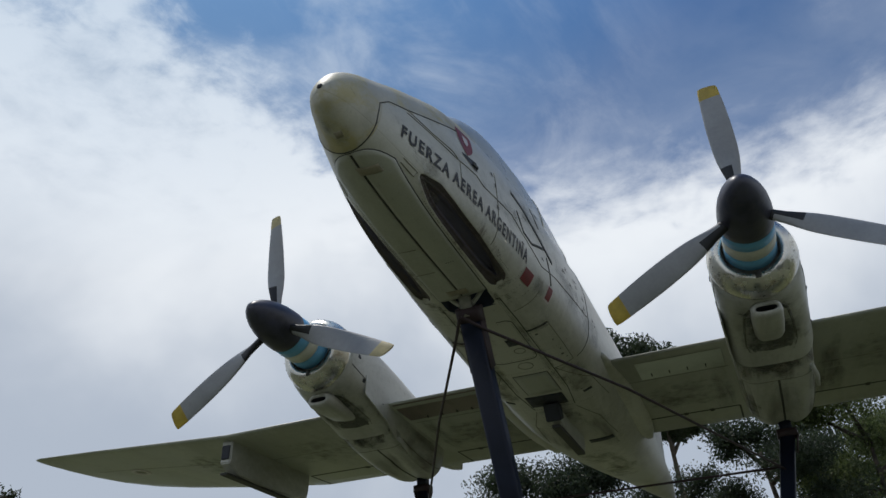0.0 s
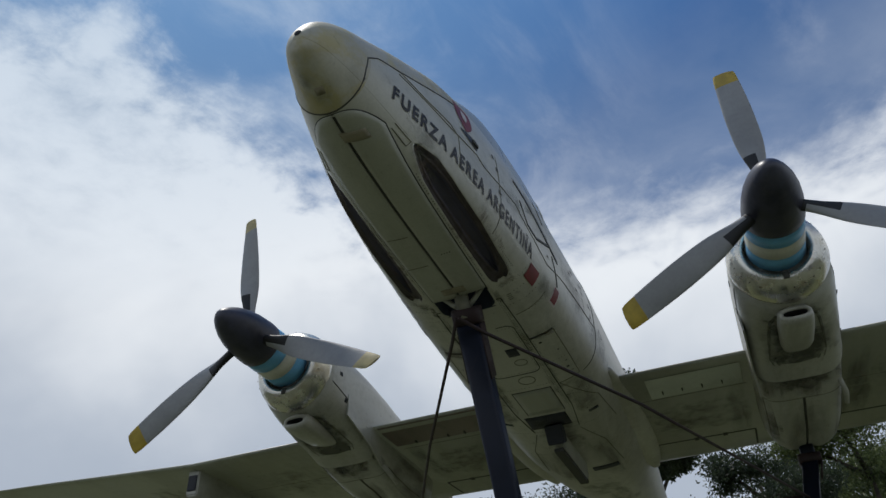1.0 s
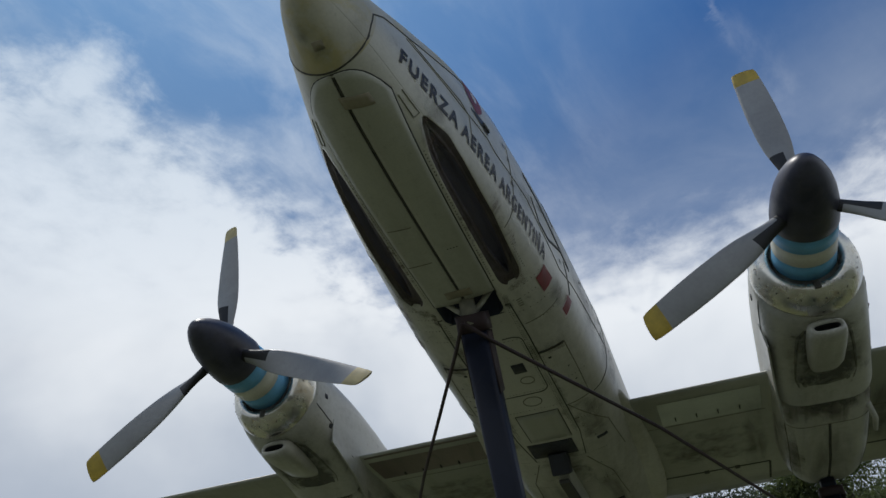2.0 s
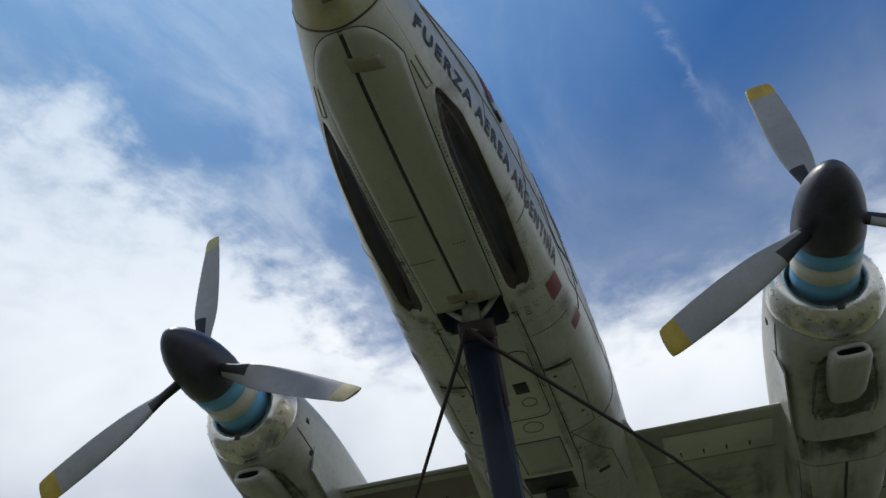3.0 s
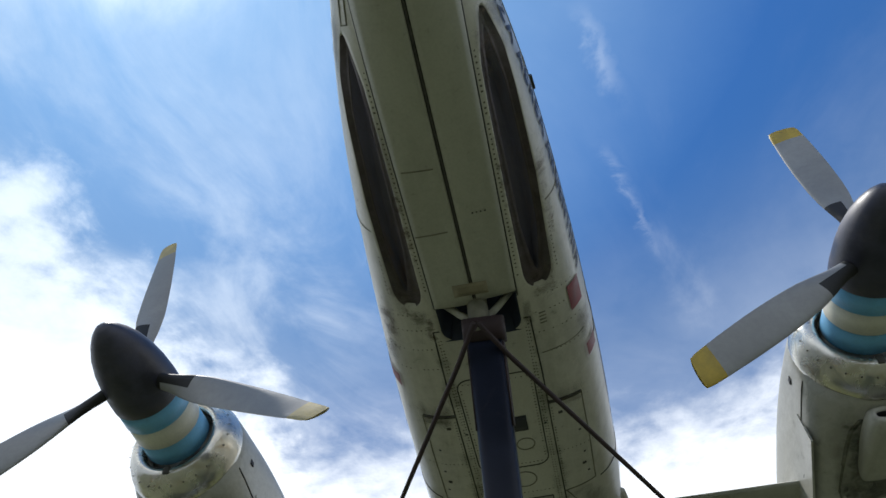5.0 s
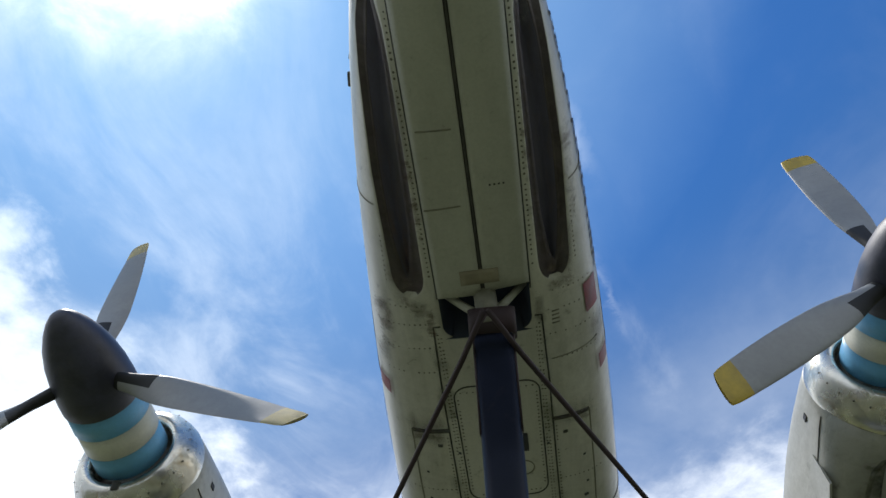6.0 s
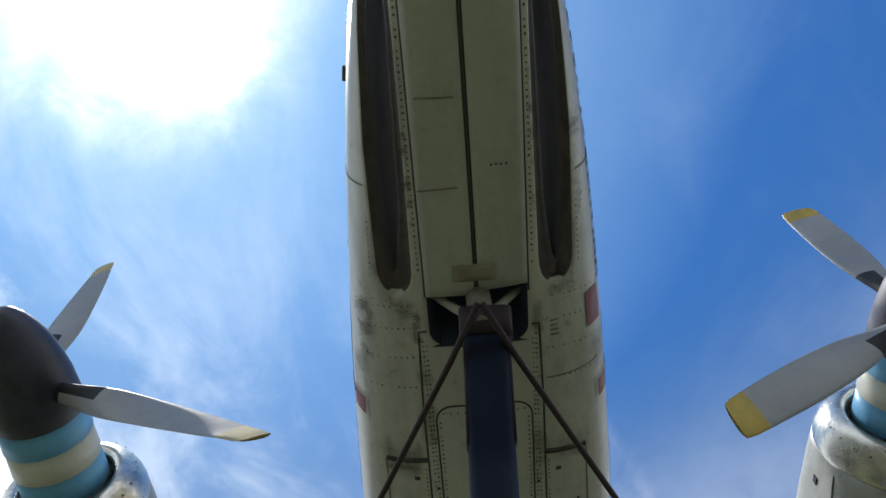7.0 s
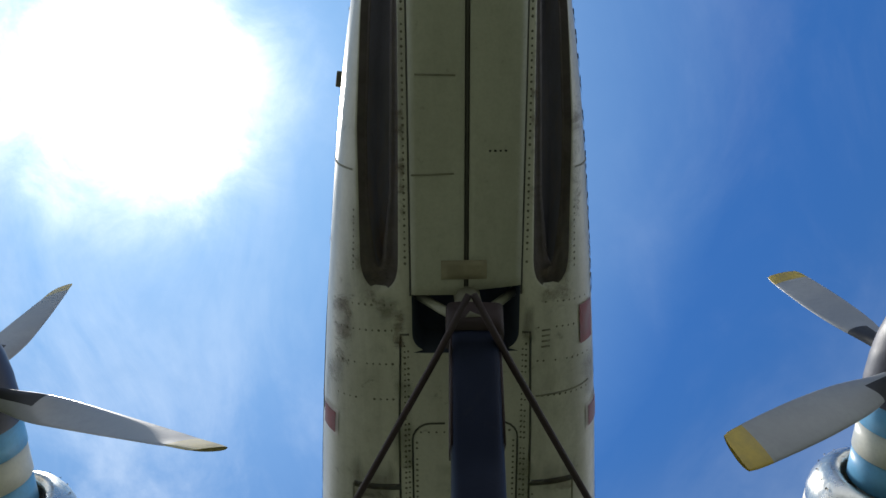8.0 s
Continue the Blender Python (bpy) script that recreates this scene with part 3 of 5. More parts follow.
def build_wing(side):
    rings = []
    for x, lead, chord, z, thick in WING:
        rings.append([(side * x, lead + u * chord, z + t * thick) for u, t in (AIRFOIL if side > 0 else AIRFOIL[::-1])])
    v, f = rings_mesh(rings)
    ob = finish("wing", v, f, WING_PAINT, None, True, airplane, "pale grey-green wing with a grimy underside")
    down = Vector((0, 0, -1))
    for a, b in ((0.66, 1.76), (2.55, 3.98)):
        ribbon("flap_gap", [[(wing_under(side * x, 6.36, 0.003), down) for x in np.linspace(a, b, 12)]], SEAM, ob, 0.028, "dark gap ahead of the flap")
    for x in (1.76, 3.98):
        ribbon("flap_edge", [[(wing_under(side * x, y, 0.003), down) for y in np.linspace(6.36, 6.9, 6)]], SEAM, ob, 0.02)
    ribbon("wing_joint", [[(wing_under(side * 4.03, y, 0.003), down) for y in np.linspace(4.53, 6.3, 20)]], FAINT, ob, 0.012)
    ribbon("skin_joint", [[(wing_under(side * x, 5.08, 0.002), down) for x in np.linspace(0.7, 1.75, 8)]], FAINT, ob, 0.010)
    ribbon("skin_joint", [[(wing_under(side * x, 5.45, 0.002), down) for x in np.linspace(2.6, 7.0, 24)]], FAINT, ob, 0.007)
    for x in (1.15, 1.45, 3.1):
        bm = bmesh.new()
        add_box(bm, pose(side * x, 6.37, 4.515), 0.05, 0.09, 0.03, 0.008)
        part("flap_hinge", bm, SEAM, ob)
    # pale plate behind the right inner leading edge, painted brown shade on the left, small drain tabs
    verts, faces = [], []
    for i in range(9):
        x = side * (0.88 + 0.84 * i / 8) if side > 0 else side * (0.66 + 1.12 * i / 8)
        for y in (4.61, 4.76, 4.91, 5.05) if side > 0 else (4.495, 4.66, 4.82, 4.98):
            verts.append(wing_under(x, y, 0.004))
    for i in range(8):
        for j in range(3):
            a = i * 4 + j
            faces.append((a, a + 1, a + 5, a + 4))
    finish("leading_edge_plate", verts, faces, PLATE if side > 0 else EDGE_SHADE, None, True, ob, "pale plate along the leading edge" if side > 0 else "brown plate painting the shaded leading edge")
    for k in range(4):
        bm = bmesh.new()
        add_box(bm, Matrix.Translation(wing_under(side * (1.00 + 0.18 * k), 4.93, 0.012)), 0.010, 0.05, 0.02, 0.003)
        part("drain_tab", bm, SEAM, ob)
    for x0, x1, y0, y1, mat in ((0.6, 1.8, 5.1, 6.3, STAIN), (2.6, 3.9, 4.7, 6.2, MOSS), (4.1, 5.6, 4.8, 6.3, MOSS), (1.5, 1.8, 4.6, 6.6, STREAK), (2.5, 2.9, 4.6, 6.7, STREAK)):
        verts = [wing_under(side * (x0 + (x1 - x0) * i / 10), y0 + (y1 - y0) * j / 10, 0.006) for i in range(11) for j in range(11)]
        finish("stain", verts, [(i * 11 + j, i * 11 + j + 1, i * 11 + j + 12, i * 11 + j + 11) for i in range(10) for j in range(10)], mat, None, True, ob, "ragged patch of grey dirt")
    # round tie-down ring
    ring = []
    for r, h in ((0.145, 0.002), (0.138, 0.012), (0.085, 0.012), (0.078, 0.002)):
        ring.append([wing_under(side * (6.34 + r * math.cos(a)), 5.58 + r * math.sin(a), h) for a in np.linspace(0, 2 * math.pi, 24, endpoint=False)])
    v, f = rings_mesh(ring, True, False)
    finish("tie_down_ring", v, f, BADGE_WHITE, None, True, ob)
    disc = [wing_under(side * (6.34 + 0.079 * math.cos(a)), 5.58 + 0.079 * math.sin(a), 0.003) for a in np.linspace(0, 2 * math.pi, 24, endpoint=False)]
    finish("tie_down_well", disc, [tuple(range(24))], FAINT, None, False, ob)
    return ob


left_wing, right_wing = build_wing(-1), build_wing(1)


def build_fillet(side, parent):
    ys = np.linspace(4.30, 7.05, 24)
    rings = []
    for y in ys:
        k = (y - 4.30) / 2.75
        r = 0.16 * (math.sin(math.pi * min(max(k, 0.02), 0.98)) ** 0.45)
        rings.append([(side * (0.60 + r * 1.1 * math.cos(a)), float(y), 4.525 + r * 0.62 * math.sin(a)) for a in np.linspace(0, 2 * math.pi, 20, endpoint=False)])
    v, f = rings_mesh(rings)
    finish("wing_fillet", v, f, PAINT, None, True, parent, "rounded fairing where the wing meets the fuselage")


build_fillet(-1, left_wing)
build_fillet(1, right_wing)


def build_pylon(parent):
    """Weapon pylon under the outer wing joint: a tapered blade, a dark block painting its hollow front's shade."""
    x, bm = -4.07, bmesh.new()
    prof = [(4.60, 4.535), (4.60, 4.23), (4.78, 4.13), (5.2, 4.11), (6.30, 4.17), (6.34, 4.30), (6.34, 4.55)]
    verts = []
    for dx in (-0.075, 0.075):
        verts.append([bm.verts.new((x + dx, y, z)) for y, z in prof])
    n = len(prof)
    bm.faces.new(verts[0])
    bm.faces.new(verts[1][::-1])
    for k in range(n):
        j = (k + 1) % n
        bm.faces.new((verts[0][k], verts[1][k], verts[1][j], verts[0][j]))
    bmesh.ops.bevel(bm, geom=[e for e in bm.edges], offset=0.012, segments=2, affect="EDGES")
    ob = part("pylon", bm, NACELLE, parent, "grey underwing pylon, the shade of its open front painted on")
    # dark block in place of the shaded hollow
    bm = bmesh.new()
    add_box(bm, pose(x, 4.597, 4.36), 0.11, 0.03, 0.17, 0.012)
    part("pylon_opening_shade", bm, HOLE, ob)
    bm = bmesh.new()
    add_box(bm, pose(x, 5.35, 4.105), 0.10, 1.5, 0.03, 0.01)
    part("ejector_rail", bm, SEAM, ob)


build_pylon(left_wing)

# ---- engine nacelles ----
NX, HUB_Z = 2.17, 4.82
NAC = [  # y, half width, bottom, top, fullness
    (3.60, 0.362, 4.435, 5.205, 2.3), (3.75, 0.378, 4.405, 5.17, 2.7), (4.1, 0.378, 4.355, 5.13, 3.8), (4.5, 0.372, 4.30, 5.09, 4.6), (4.9, 0.366, 4.20, 5.05, 4.4),
    (5.2, 0.362, 4.13, 5.02, 3.8), (5.6, 0.358, 4.085, 5.0, 3.3), (5.9, 0.345, 4.085, 4.98, 3.1), (6.12, 0.315, 4.12, 5.0, 2.7), (6.26, 0.28, 4.19, 4.98, 2.5), (6.36, 0.235, 4.30, 4.96, 2.3),
    (6.5, 0.21, 4.48, 4.93, 2.2), (7.2, 0.15, 4.56, 4.80, 2.0), (7.5, 0.04, 4.62, 4.70, 2.0)]
NW_, NB_, NT_, NF_ = [pchip([s[0] for s in NAC], [s[k] for s in NAC]) for k in (1, 2, 3, 4)]


def nacelle_point(cx, y, a, off=0.0):
    """a: angle from straight down, towards +x."""
    w, b, t, n = NW_(y) + off, NB_(y) - off, NT_(y) + off, NF_(y)
    zm = b + 0.48 * (t - b)
    s, c = math.sin(a), math.cos(a)
    # the wheel doors bulge on either side of a shallow valley
    if c > 0 and y > 4.9:
        b += 0.045 * min(1.0, (y - 4.9) / 0.35) * math.exp(-(s / 0.16) ** 2)
    return Vector((cx + w * math.copysign(abs(s) ** (2 / n), s), y, zm - (zm - b if c > 0 else t - zm) * math.copysign(abs(c) ** (2 / n), c)))


def nac_normal(cx, y, a):
    return (nacelle_point(cx, y, a, 0.02) - nacelle_point(cx, y, a)).normalized()


def nac_path(cx, pts, off=0.003):
    out = []
    for (y0, a0), (y1, a1) in zip(pts, pts[1:]):
        for k in range(13):
            y, a = y0 + (y1 - y0) * k / 12, a0 + (a1 - a0) * k / 12
            nrm = nac_normal(cx, y, a)
            out.append((nacelle_point(cx, y, a) + nrm * off, nrm))
    return out


def build_nacelle(side):
    cx = 2.165 if side > 0 else -2.192
    ys = list(np.arange(3.60, 6.1, 0.08)) + list(np.arange(6.1, 6.55, 0.035)) + [6.7, 6.9, 7.1, 7.3, 7.45, 7.5]
    v, f = rings_mesh([[nacelle_point(cx, y, 2 * math.pi * k / 72) for k in range(72)] for y in ys])
    body = finish("nacelle", v, f, NACELLE, None, True, airplane, "grimy grey engine nacelle with wheel fairing below")
    # rolled bare-metal lip
    rings = []
    for y, r in ((3.64, 0.362), (3.615, 0.374), (3.58, 0.376), (3.54, 0.368), (3.49, 0.350), (3.445, 0.322), (3.42, 0.296), (3.41, 0.270), (3.415, 0.246), (3.44, 0.230), (3.56, 0.226)):
        rings.append([Vector((cx + r * math.sin(a), y, HUB_Z - r * (1.06 if r > 0.3 else 1.02) * math.cos(a))) for a in np.linspace(0, 2 * math.pi, 56, endpoint=False)])
    v, f = rings_mesh(rings, True, False)
    finish("cowl_lip", v, f, LIP, None, True, body, "dented bare-metal intake lip")
    bm = bmesh.new()
    add_box(bm, pose(cx, 3.43, HUB_Z - 0.265), 0.05, 0.05, 0.06, 0.012)
    part("drain_stub", bm, SEAM, body)
    # the cowl's rear edge stands proud of the wheel fairing behind it
    verts, cols, rows_ = [], 26, 8
    for i in range(rows_ + 1):
        for j in range(cols + 1):
            a = -1.32 + 2.64 * j / cols
            u = min(i, rows_ - 1) / (rows_ - 1)
            y = 4.12 + (0.40 + 0.14 * (1 - (a / 1.32) ** 2)) * u
            verts.append(nacelle_point(cx, y, a, 0.002 + 0.012 * u * u if i < rows_ else -0.01))
    faces = [(i * (cols + 1) + j, i * (cols + 1) + j + 1, (i + 1) * (cols + 1) + j + 1, (i + 1) * (cols + 1) + j) for i in range(rows_) for j in range(cols)]
    skirt = finish("cowl_skirt", verts, faces, NACELLE, None, True, body, "grimy rear edge of the engine cowl")
    skirt.data.set_sharp_from_angle(angle=radians(40))
    # added flat plate shaped as the lit wedge of the cowl side, pointed below the wing's leading edge
    bm = bmesh.new()
    outline = [(3.95, 4.66, 0.377), (4.44, 4.62, 0.377), (4.60, 4.48, 0.372), (4.745, 4.186, 0.350), (4.46, 4.315, 0.364), (3.95, 4.45, 0.374)]
    shells = [[bm.verts.new((cx - side * (w + d), y, z)) for y, z, w in outline] for d in (-0.008, 0.006)]
    bm.faces.new(shells[0])
    bm.faces.new(shells[1][::-1])
    for k in range(len(outline)):
        j = (k + 1) % len(outline)
        bm.faces.new((shells[0][k], shells[1][k], shells[1][j], shells[0][j]))
    part("lit_wedge_plate", bm, NACELLE, body, "added flat plate in the pointed outline of the lit cowl side")
    # screw heads round the intake lip
    verts, faces = [], []
    for k in range(26):
        a = 2 * math.pi * (k + 0.4) / 26
        p = Vector((cx + 0.338 * math.sin(a), 3.462, HUB_Z - 0.338 * 1.06 * math.cos(a)))
        out = Vector((math.sin(a) * 0.75, -0.66, -math.cos(a) * 0.75)).normalized()
        across = out.orthogonal().normalized()
        other = out.cross(across)
        first = len(verts)
        verts += [p + (across * math.cos(q * math.pi / 3) + other * math.sin(q * math.pi / 3)) * 0.0065 for q in range(6)] + [p + out * 0.006]
        faces += [(first + q, first + (q + 1) % 6, first + 6) for q in range(6)]
    tagged(finish("lip_screws", verts, faces, RIVET, None, False, body, "small dark screw heads round the lip"), kind="stuff")
    for line in ([(3.66, 1.35), (4.45, 1.45), (4.62, 1.25)], [(3.66, -1.35), (4.45, -1.45), (4.62, -1.25)]):
        ribbon("cowl_seam", [nac_path(cx, line)], SEAM, body, 0.009)
    ribbon("wheel_door_gap", [nac_path(cx, [(4.95, 0.0), (6.2, 0.0)])], SEAM, body, 0.022, "black gap between the wheel doors")
    for line in ([(4.95, -0.9), (4.95, 0.9)], [(4.95, 0.9), (6.15, 0.9)], [(4.95, -0.9), (6.15, -0.9)]):
        ribbon("wheel_door_seam", [nac_path(cx, line)], FAINT, body, 0.009)
    # chin scoop with an oval mouth
    rings = []
    for y, w, h, zc in ((3.625, 0.086, 0.030, 4.345), (3.612, 0.101, 0.046, 4.345), (3.625, 0.116, 0.066, 4.345), (3.67, 0.128, 0.088, 4.35), (3.88, 0.132, 0.100, 4.36), (4.10, 0.126, 0.085, 4.358), (4.26, 0.106, 0.05, 4.37), (4.35, 0.08, 0.015, 4.37)):
        rings.append([Vector((cx + w * math.copysign(abs(math.sin(a)) ** 0.72, math.sin(a)), y + 0.10 * (1 - math.cos(a)) * 0.12, zc - h * math.copysign(abs(math.cos(a)) ** 0.72, math.cos(a)))) for a in np.linspace(0, 2 * math.pi, 36, endpoint=False)])
    inner = [[Vector((p.x * 0.98 + cx * 0.02, p.y + d, p.z)) for p in rings[0]] for d in (0.3, 0.1)]
    v, f = rings_mesh(inner + rings)
    n = 36
    # the inner rings are coloured dark for the shade inside the mouth
    index = [1] * (n * 2) + [0] * (n * (len(rings) - 1)) + [1, 0]
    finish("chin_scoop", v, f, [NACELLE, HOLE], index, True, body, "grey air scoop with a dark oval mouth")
    loop = [(y, a) for y, a in ((3.80, -0.10), (3.76, -0.24), (3.84, -0.33), (4.34, -0.33), (4.44, -0.24), (4.46, 0.0), (4.44, 0.24), (4.34, 0.33), (3.84, 0.33), (3.76, 0.24), (3.80, 0.10), (3.80, -0.10))]
    ribbon("scoop_surround", [nac_path(cx, loop)], GRIMY, body, 0.026, "dark grimy groove round the scoop")
    # small vents and fasteners, the shade of their openings painted on raised blocks
    for y, a in ((3.80, 1.62), (3.92, 1.3), (4.35, 1.2), (3.80, -1.62), (4.35, -1.2)):
        nrm = nac_normal(cx, y, a)
        bm = bmesh.new()
        add_box(bm, Matrix.Translation(nacelle_point(cx, y, a)) @ nrm.to_track_quat("Z", "Y").to_matrix().to_4x4(), 0.045, 0.04, 0.012, 0.004)
        part("vent_shade", bm, HOLE, body)
    # bent drain pipe beside the wheel doors
    p = [nacelle_point(cx, 4.85, 0.75), nacelle_point(cx, 4.98, 0.72, 0.05), nacelle_point(cx, 5.12, 0.70, 0.06)]
    tube("drain_pipe", p, [0.022, 0.022, 0.018], NACELLE, body)
    # the BROWN patches darken the cowl's rear underside and both sides below the wing
    for y0, y1, a0, a1, mat in ((3.62, 4.90, -0.62, 0.62, HALO), (4.30, 5.05, -0.95, 0.95, BROWN), (4.55, 6.3, 0.55, 1.50, BROWN), (4.55, 6.3, -1.50, -0.55, BROWN), (4.38, 5.0, -0.75, 0.75, STAIN), (3.66, 4.0, -0.75, 0.75, MOSS), (4.2, 4.7, 0.5, 1.2, STAIN), (4.2, 4.7, -1.2, -0.5, STAIN), (4.9, 6.0, -0.5, 0.5, STREAK), (5.0, 6.1, -1.1, -0.4, MOSS)):
        verts = []
        for i in range(11):
            for j in range(11):
                y, a = y0 + (y1 - y0) * i / 10, a0 + (a1 - a0) * j / 10
                verts.append(nacelle_point(cx, y, a) + nac_normal(cx, y, a) * 0.006)
        finish("stain", verts, [(i * 11 + j, i * 11 + j + 1, i * 11 + j + 12, i * 11 + j + 11) for i in range(10) for j in range(10)], mat, None, True, body, "ragged patch in an oily dirt brown")
    return body


for side in (-1, 1):
    build_nacelle(side)


# ---- propellers ----
def build_propeller(side, turn):
    cx = 2.165 if side > 0 else -2.192
    prof = [(2.372, 0.0), (2.376, 0.022), (2.392, 0.05), (2.43, 0.085), (2.49, 0.122), (2.57, 0.158), (2.67, 0.187), (2.78, 0.205), (2.90, 0.214), (2.97, 0.215), (2.985, 0.205)]
    rings = [[(cx + r * math.cos(a), y, HUB_Z + r * math.sin(a)) for a in np.linspace(0, 2 * math.pi, 40, endpoint=False)] for y, r in prof[1:]]
    v, f = rings_mesh(rings)
    prop = finish("propeller", v, f, SPINNER, None, True, airplane, "black chalky spinner with three grey blades")
    for y0, y1, m in ((2.975, 3.115, SKYBLUE), (3.115, 3.27, CREAM), (3.27, 3.43, SKYBLUE)):
        rr = [[(cx + r * math.cos(a), y, HUB_Z + r * math.sin(a)) for a in np.linspace(0, 2 * math.pi, 40, endpoint=False)] for y, r in ((y0, 0.208), (y1 - 0.002, 0.213))]
        v, f = rings_mesh(rr)
        finish("hub_band", v, f, m, None, True, prop, "light blue painted ring" if m is SKYBLUE else "cream painted ring")
    pitches = (12, 10, 10, 11, 13, 15, 17, 19, 20, 20, 20) if side > 0 else (-34, -25, -13, -3, 5, 11, 16, 20, 22, 23, 24)
    radial = [(0.17, 0.09, 0.07), (0.30, 0.115, 0.06), (0.40, 0.155, 0.050), (0.52, 0.192, 0.036), (0.66, 0.208, 0.030), (0.82, 0.213, 0.026), (0.98, 0.207, 0.023), (1.12, 0.195, 0.021), (1.165, 0.19, 0.020), (1.255, 0.178, 0.019), (1.295, 0.165, 0.016)]
    fits = [pchip([q[0] for q in radial], [q[1] for q in radial]), pchip([q[0] for q in radial], [q[2] for q in radial]), pchip([q[0] for q in radial], list(pitches))]
    radial = [(float(r), fits[0](float(r)), fits[1](float(r)), fits[2](float(r))) for r in list(np.linspace(0.17, 1.165, 40)) + [1.20, 1.23, 1.255, 1.275, 1.295]]
    radial = [(r * 1.035, c, h, p) for r, c, h, p in radial]
    for k in range(3):
        ang = radians(turn + 120 * k)
        out = Vector((math.cos(ang), 0, math.sin(ang)))
        tang = Vector((-math.sin(ang), 0, math.cos(ang)))
        rings = []
        for r, chord, thick, pitch in radial:
            p = radians(pitch)
            along = tang * math.cos(p) + Vector((0, 1, 0)) * math.sin(p)
            normal = along.cross(out)
            base = Vector((cx, 2.81, HUB_Z)) + out * r
            ring = []
            for q in range(32):
                a = 2 * math.pi * q / 32
                c = math.cos(a)
                slant = 0.012 * abs(c) ** 3 - 0.022 * c if r > 1.3 else (-0.016 * c if r > 1.2 else 0)
                ring.append(base + along * (c * chord / 2) + normal * (math.sin(a) * thick / 2 * (1 + 0.3 * c)) - out * slant)
            rings.append(ring)
        v, f = rings_mesh(rings)
        index = []
        for i in range(len(rings) - 1):
            for q in range(32):
                lead = q < 9 or q >= 23
                index.append(2 if radial[i + 1][0] < 0.45 and (lead or radial[i + 1][0] < 0.235) else (1 if radial[i][0] > 1.195 else 0))
        index += [2, 1]
        blade = finish("blade", v, f, [BLADE, FADED if side < 0 and k != 1 else YELLOW, CUFF], index, True, prop, "grey metal blade with yellow tip and black root boot")
        blade.data.set_sharp_from_angle(angle=radians(32))
        blade.shadow_terminator_geometry_offset, blade.shadow_terminator_shading_offset = 0.6, 0.15
    return prop


build_propeller(1, 90.0)
build_propeller(-1, 96.3)


# ---- canopy, fin and tailplane ----
def build_canopy():
    keys = [(1.40, 0.20, 5.22, 5.44), (1.56, 0.33, 5.22, 5.61), (2.0, 0.40, 5.30, 5.82), (2.4, 0.415, 5.36, 5.93), (3.0, 0.44, 5.40, 6.02), (3.8, 0.43, 5.5, 6.08), (4.6, 0.40, 5.55, 6.08), (5.4, 0.34, 5.58, 5.96), (6.2, 0.2, 5.6, 5.76), (6.5, 0.06, 5.62, 5.68)]
    fs = [pchip([k[0] for k in keys], [k[j] for k in keys]) for j in (1, 2, 3)]
    ys = np.arange(1.40, 6.51, 0.10)
    rings = []
    for y in ys:
        w, b, t = [g(float(y)) for g in fs]
        rings.append([(w * math.cos(a), float(y), b + (t - b) * math.sin(a) ** 0.8) for a in np.linspace(0, math.pi, 25)])
    v, f = rings_mesh(rings, False, False)
    ob = finish("canopy", v, f, GLASS, None, True, airplane, "long two-seat canopy of dusty glazing")
    frames = []
    for y in (3.3, 4.3, 5.4):
        w, b, t = [g(y) for g in fs]
        path = []
        for a in np.linspace(0, math.pi, 25):
            nrm = Vector((math.cos(a), 0, math.sin(a)))
            path.append((Vector((w * math.cos(a), y, b + (t - b) * math.sin(a) ** 0.8)) + nrm * 0.008, nrm))
        frames.append(path)
    for s in (-1, 1):
        frames.append([(Vector((s * (fs[0](float(y)) + 0.006), float(y), fs[1](float(y)) + 0.02)), Vector((s, 0, 0.3)).normalized()) for y in np.arange(2.3, 6.3, 0.15)])
    ribbon("canopy_frame", frames, PAINT, ob, 0.045, "grey canopy frame")


build_canopy()


def build_tail():
    foil = [(0, 0), (0.05, 0.5), (0.3, 1.0), (0.6, 0.7), (1, 0.05), (1, -0.05), (0.6, -0.7), (0.3, -1.0), (0.05, -0.5)]
    rings = [[(t * 0.09, lead + u * chord, z) for u, t in foil] for z, lead, chord in ((5.3, 10.4, 3.0), (6.9, 12.3, 1.6))]
    v, f = rings_mesh(rings)
    finish("fin", v, f, PAINT, None, True, airplane, "pale grey tail fin")
    rings = [[(x, lead + u * chord, 6.85 + t * 0.07) for u, t in foil] for x, lead, chord in ((-2.35, 12.9, 0.9), (0, 12.5, 1.4), (2.35, 12.9, 0.9))]
    v, f = rings_mesh(rings)
    finish("tailplane", v, f, PAINT, None, True, airplane, "pale grey tailplane")


build_tail()

# ---- markings on the flanks ----
def build_lettering(word, y0, y1):
    cu = bpy.data.curves.new("lettering", "FONT")
    cu.body, cu.size, cu.space_character, cu.offset = word, 1.0, 1.28, 0.034
    probe = new("lettering", cu)
    me = bpy.data.meshes.new_from_object(probe.evaluated_get(bpy.context.evaluated_depsgraph_get()))
    bpy.data.objects.remove(probe)
    bm = bmesh.new()
    bm.from_mesh(me)
    bmesh.ops.triangulate(bm, faces=bm.faces)
    bmesh.ops.subdivide_edges(bm, edges=[e for e in bm.edges if e.calc_length() > 0.35], cuts=2)
    u0, u1 = min(v.co.x for v in bm.verts), max(v.co.x for v in bm.verts)
    for v in bm.verts:
        y = y0 + (y1 - y0) * (v.co.x - u0) / (u1 - u0)
        k = (y - 0.575) / 1.715
        v.co = flank(y, 4.532 - 0.045 * k + v.co.y * (0.122 + 0.03 * k), 1, 0.004)
    return part("lettering", bm, INK, airplane, "black stencilled word " + word)


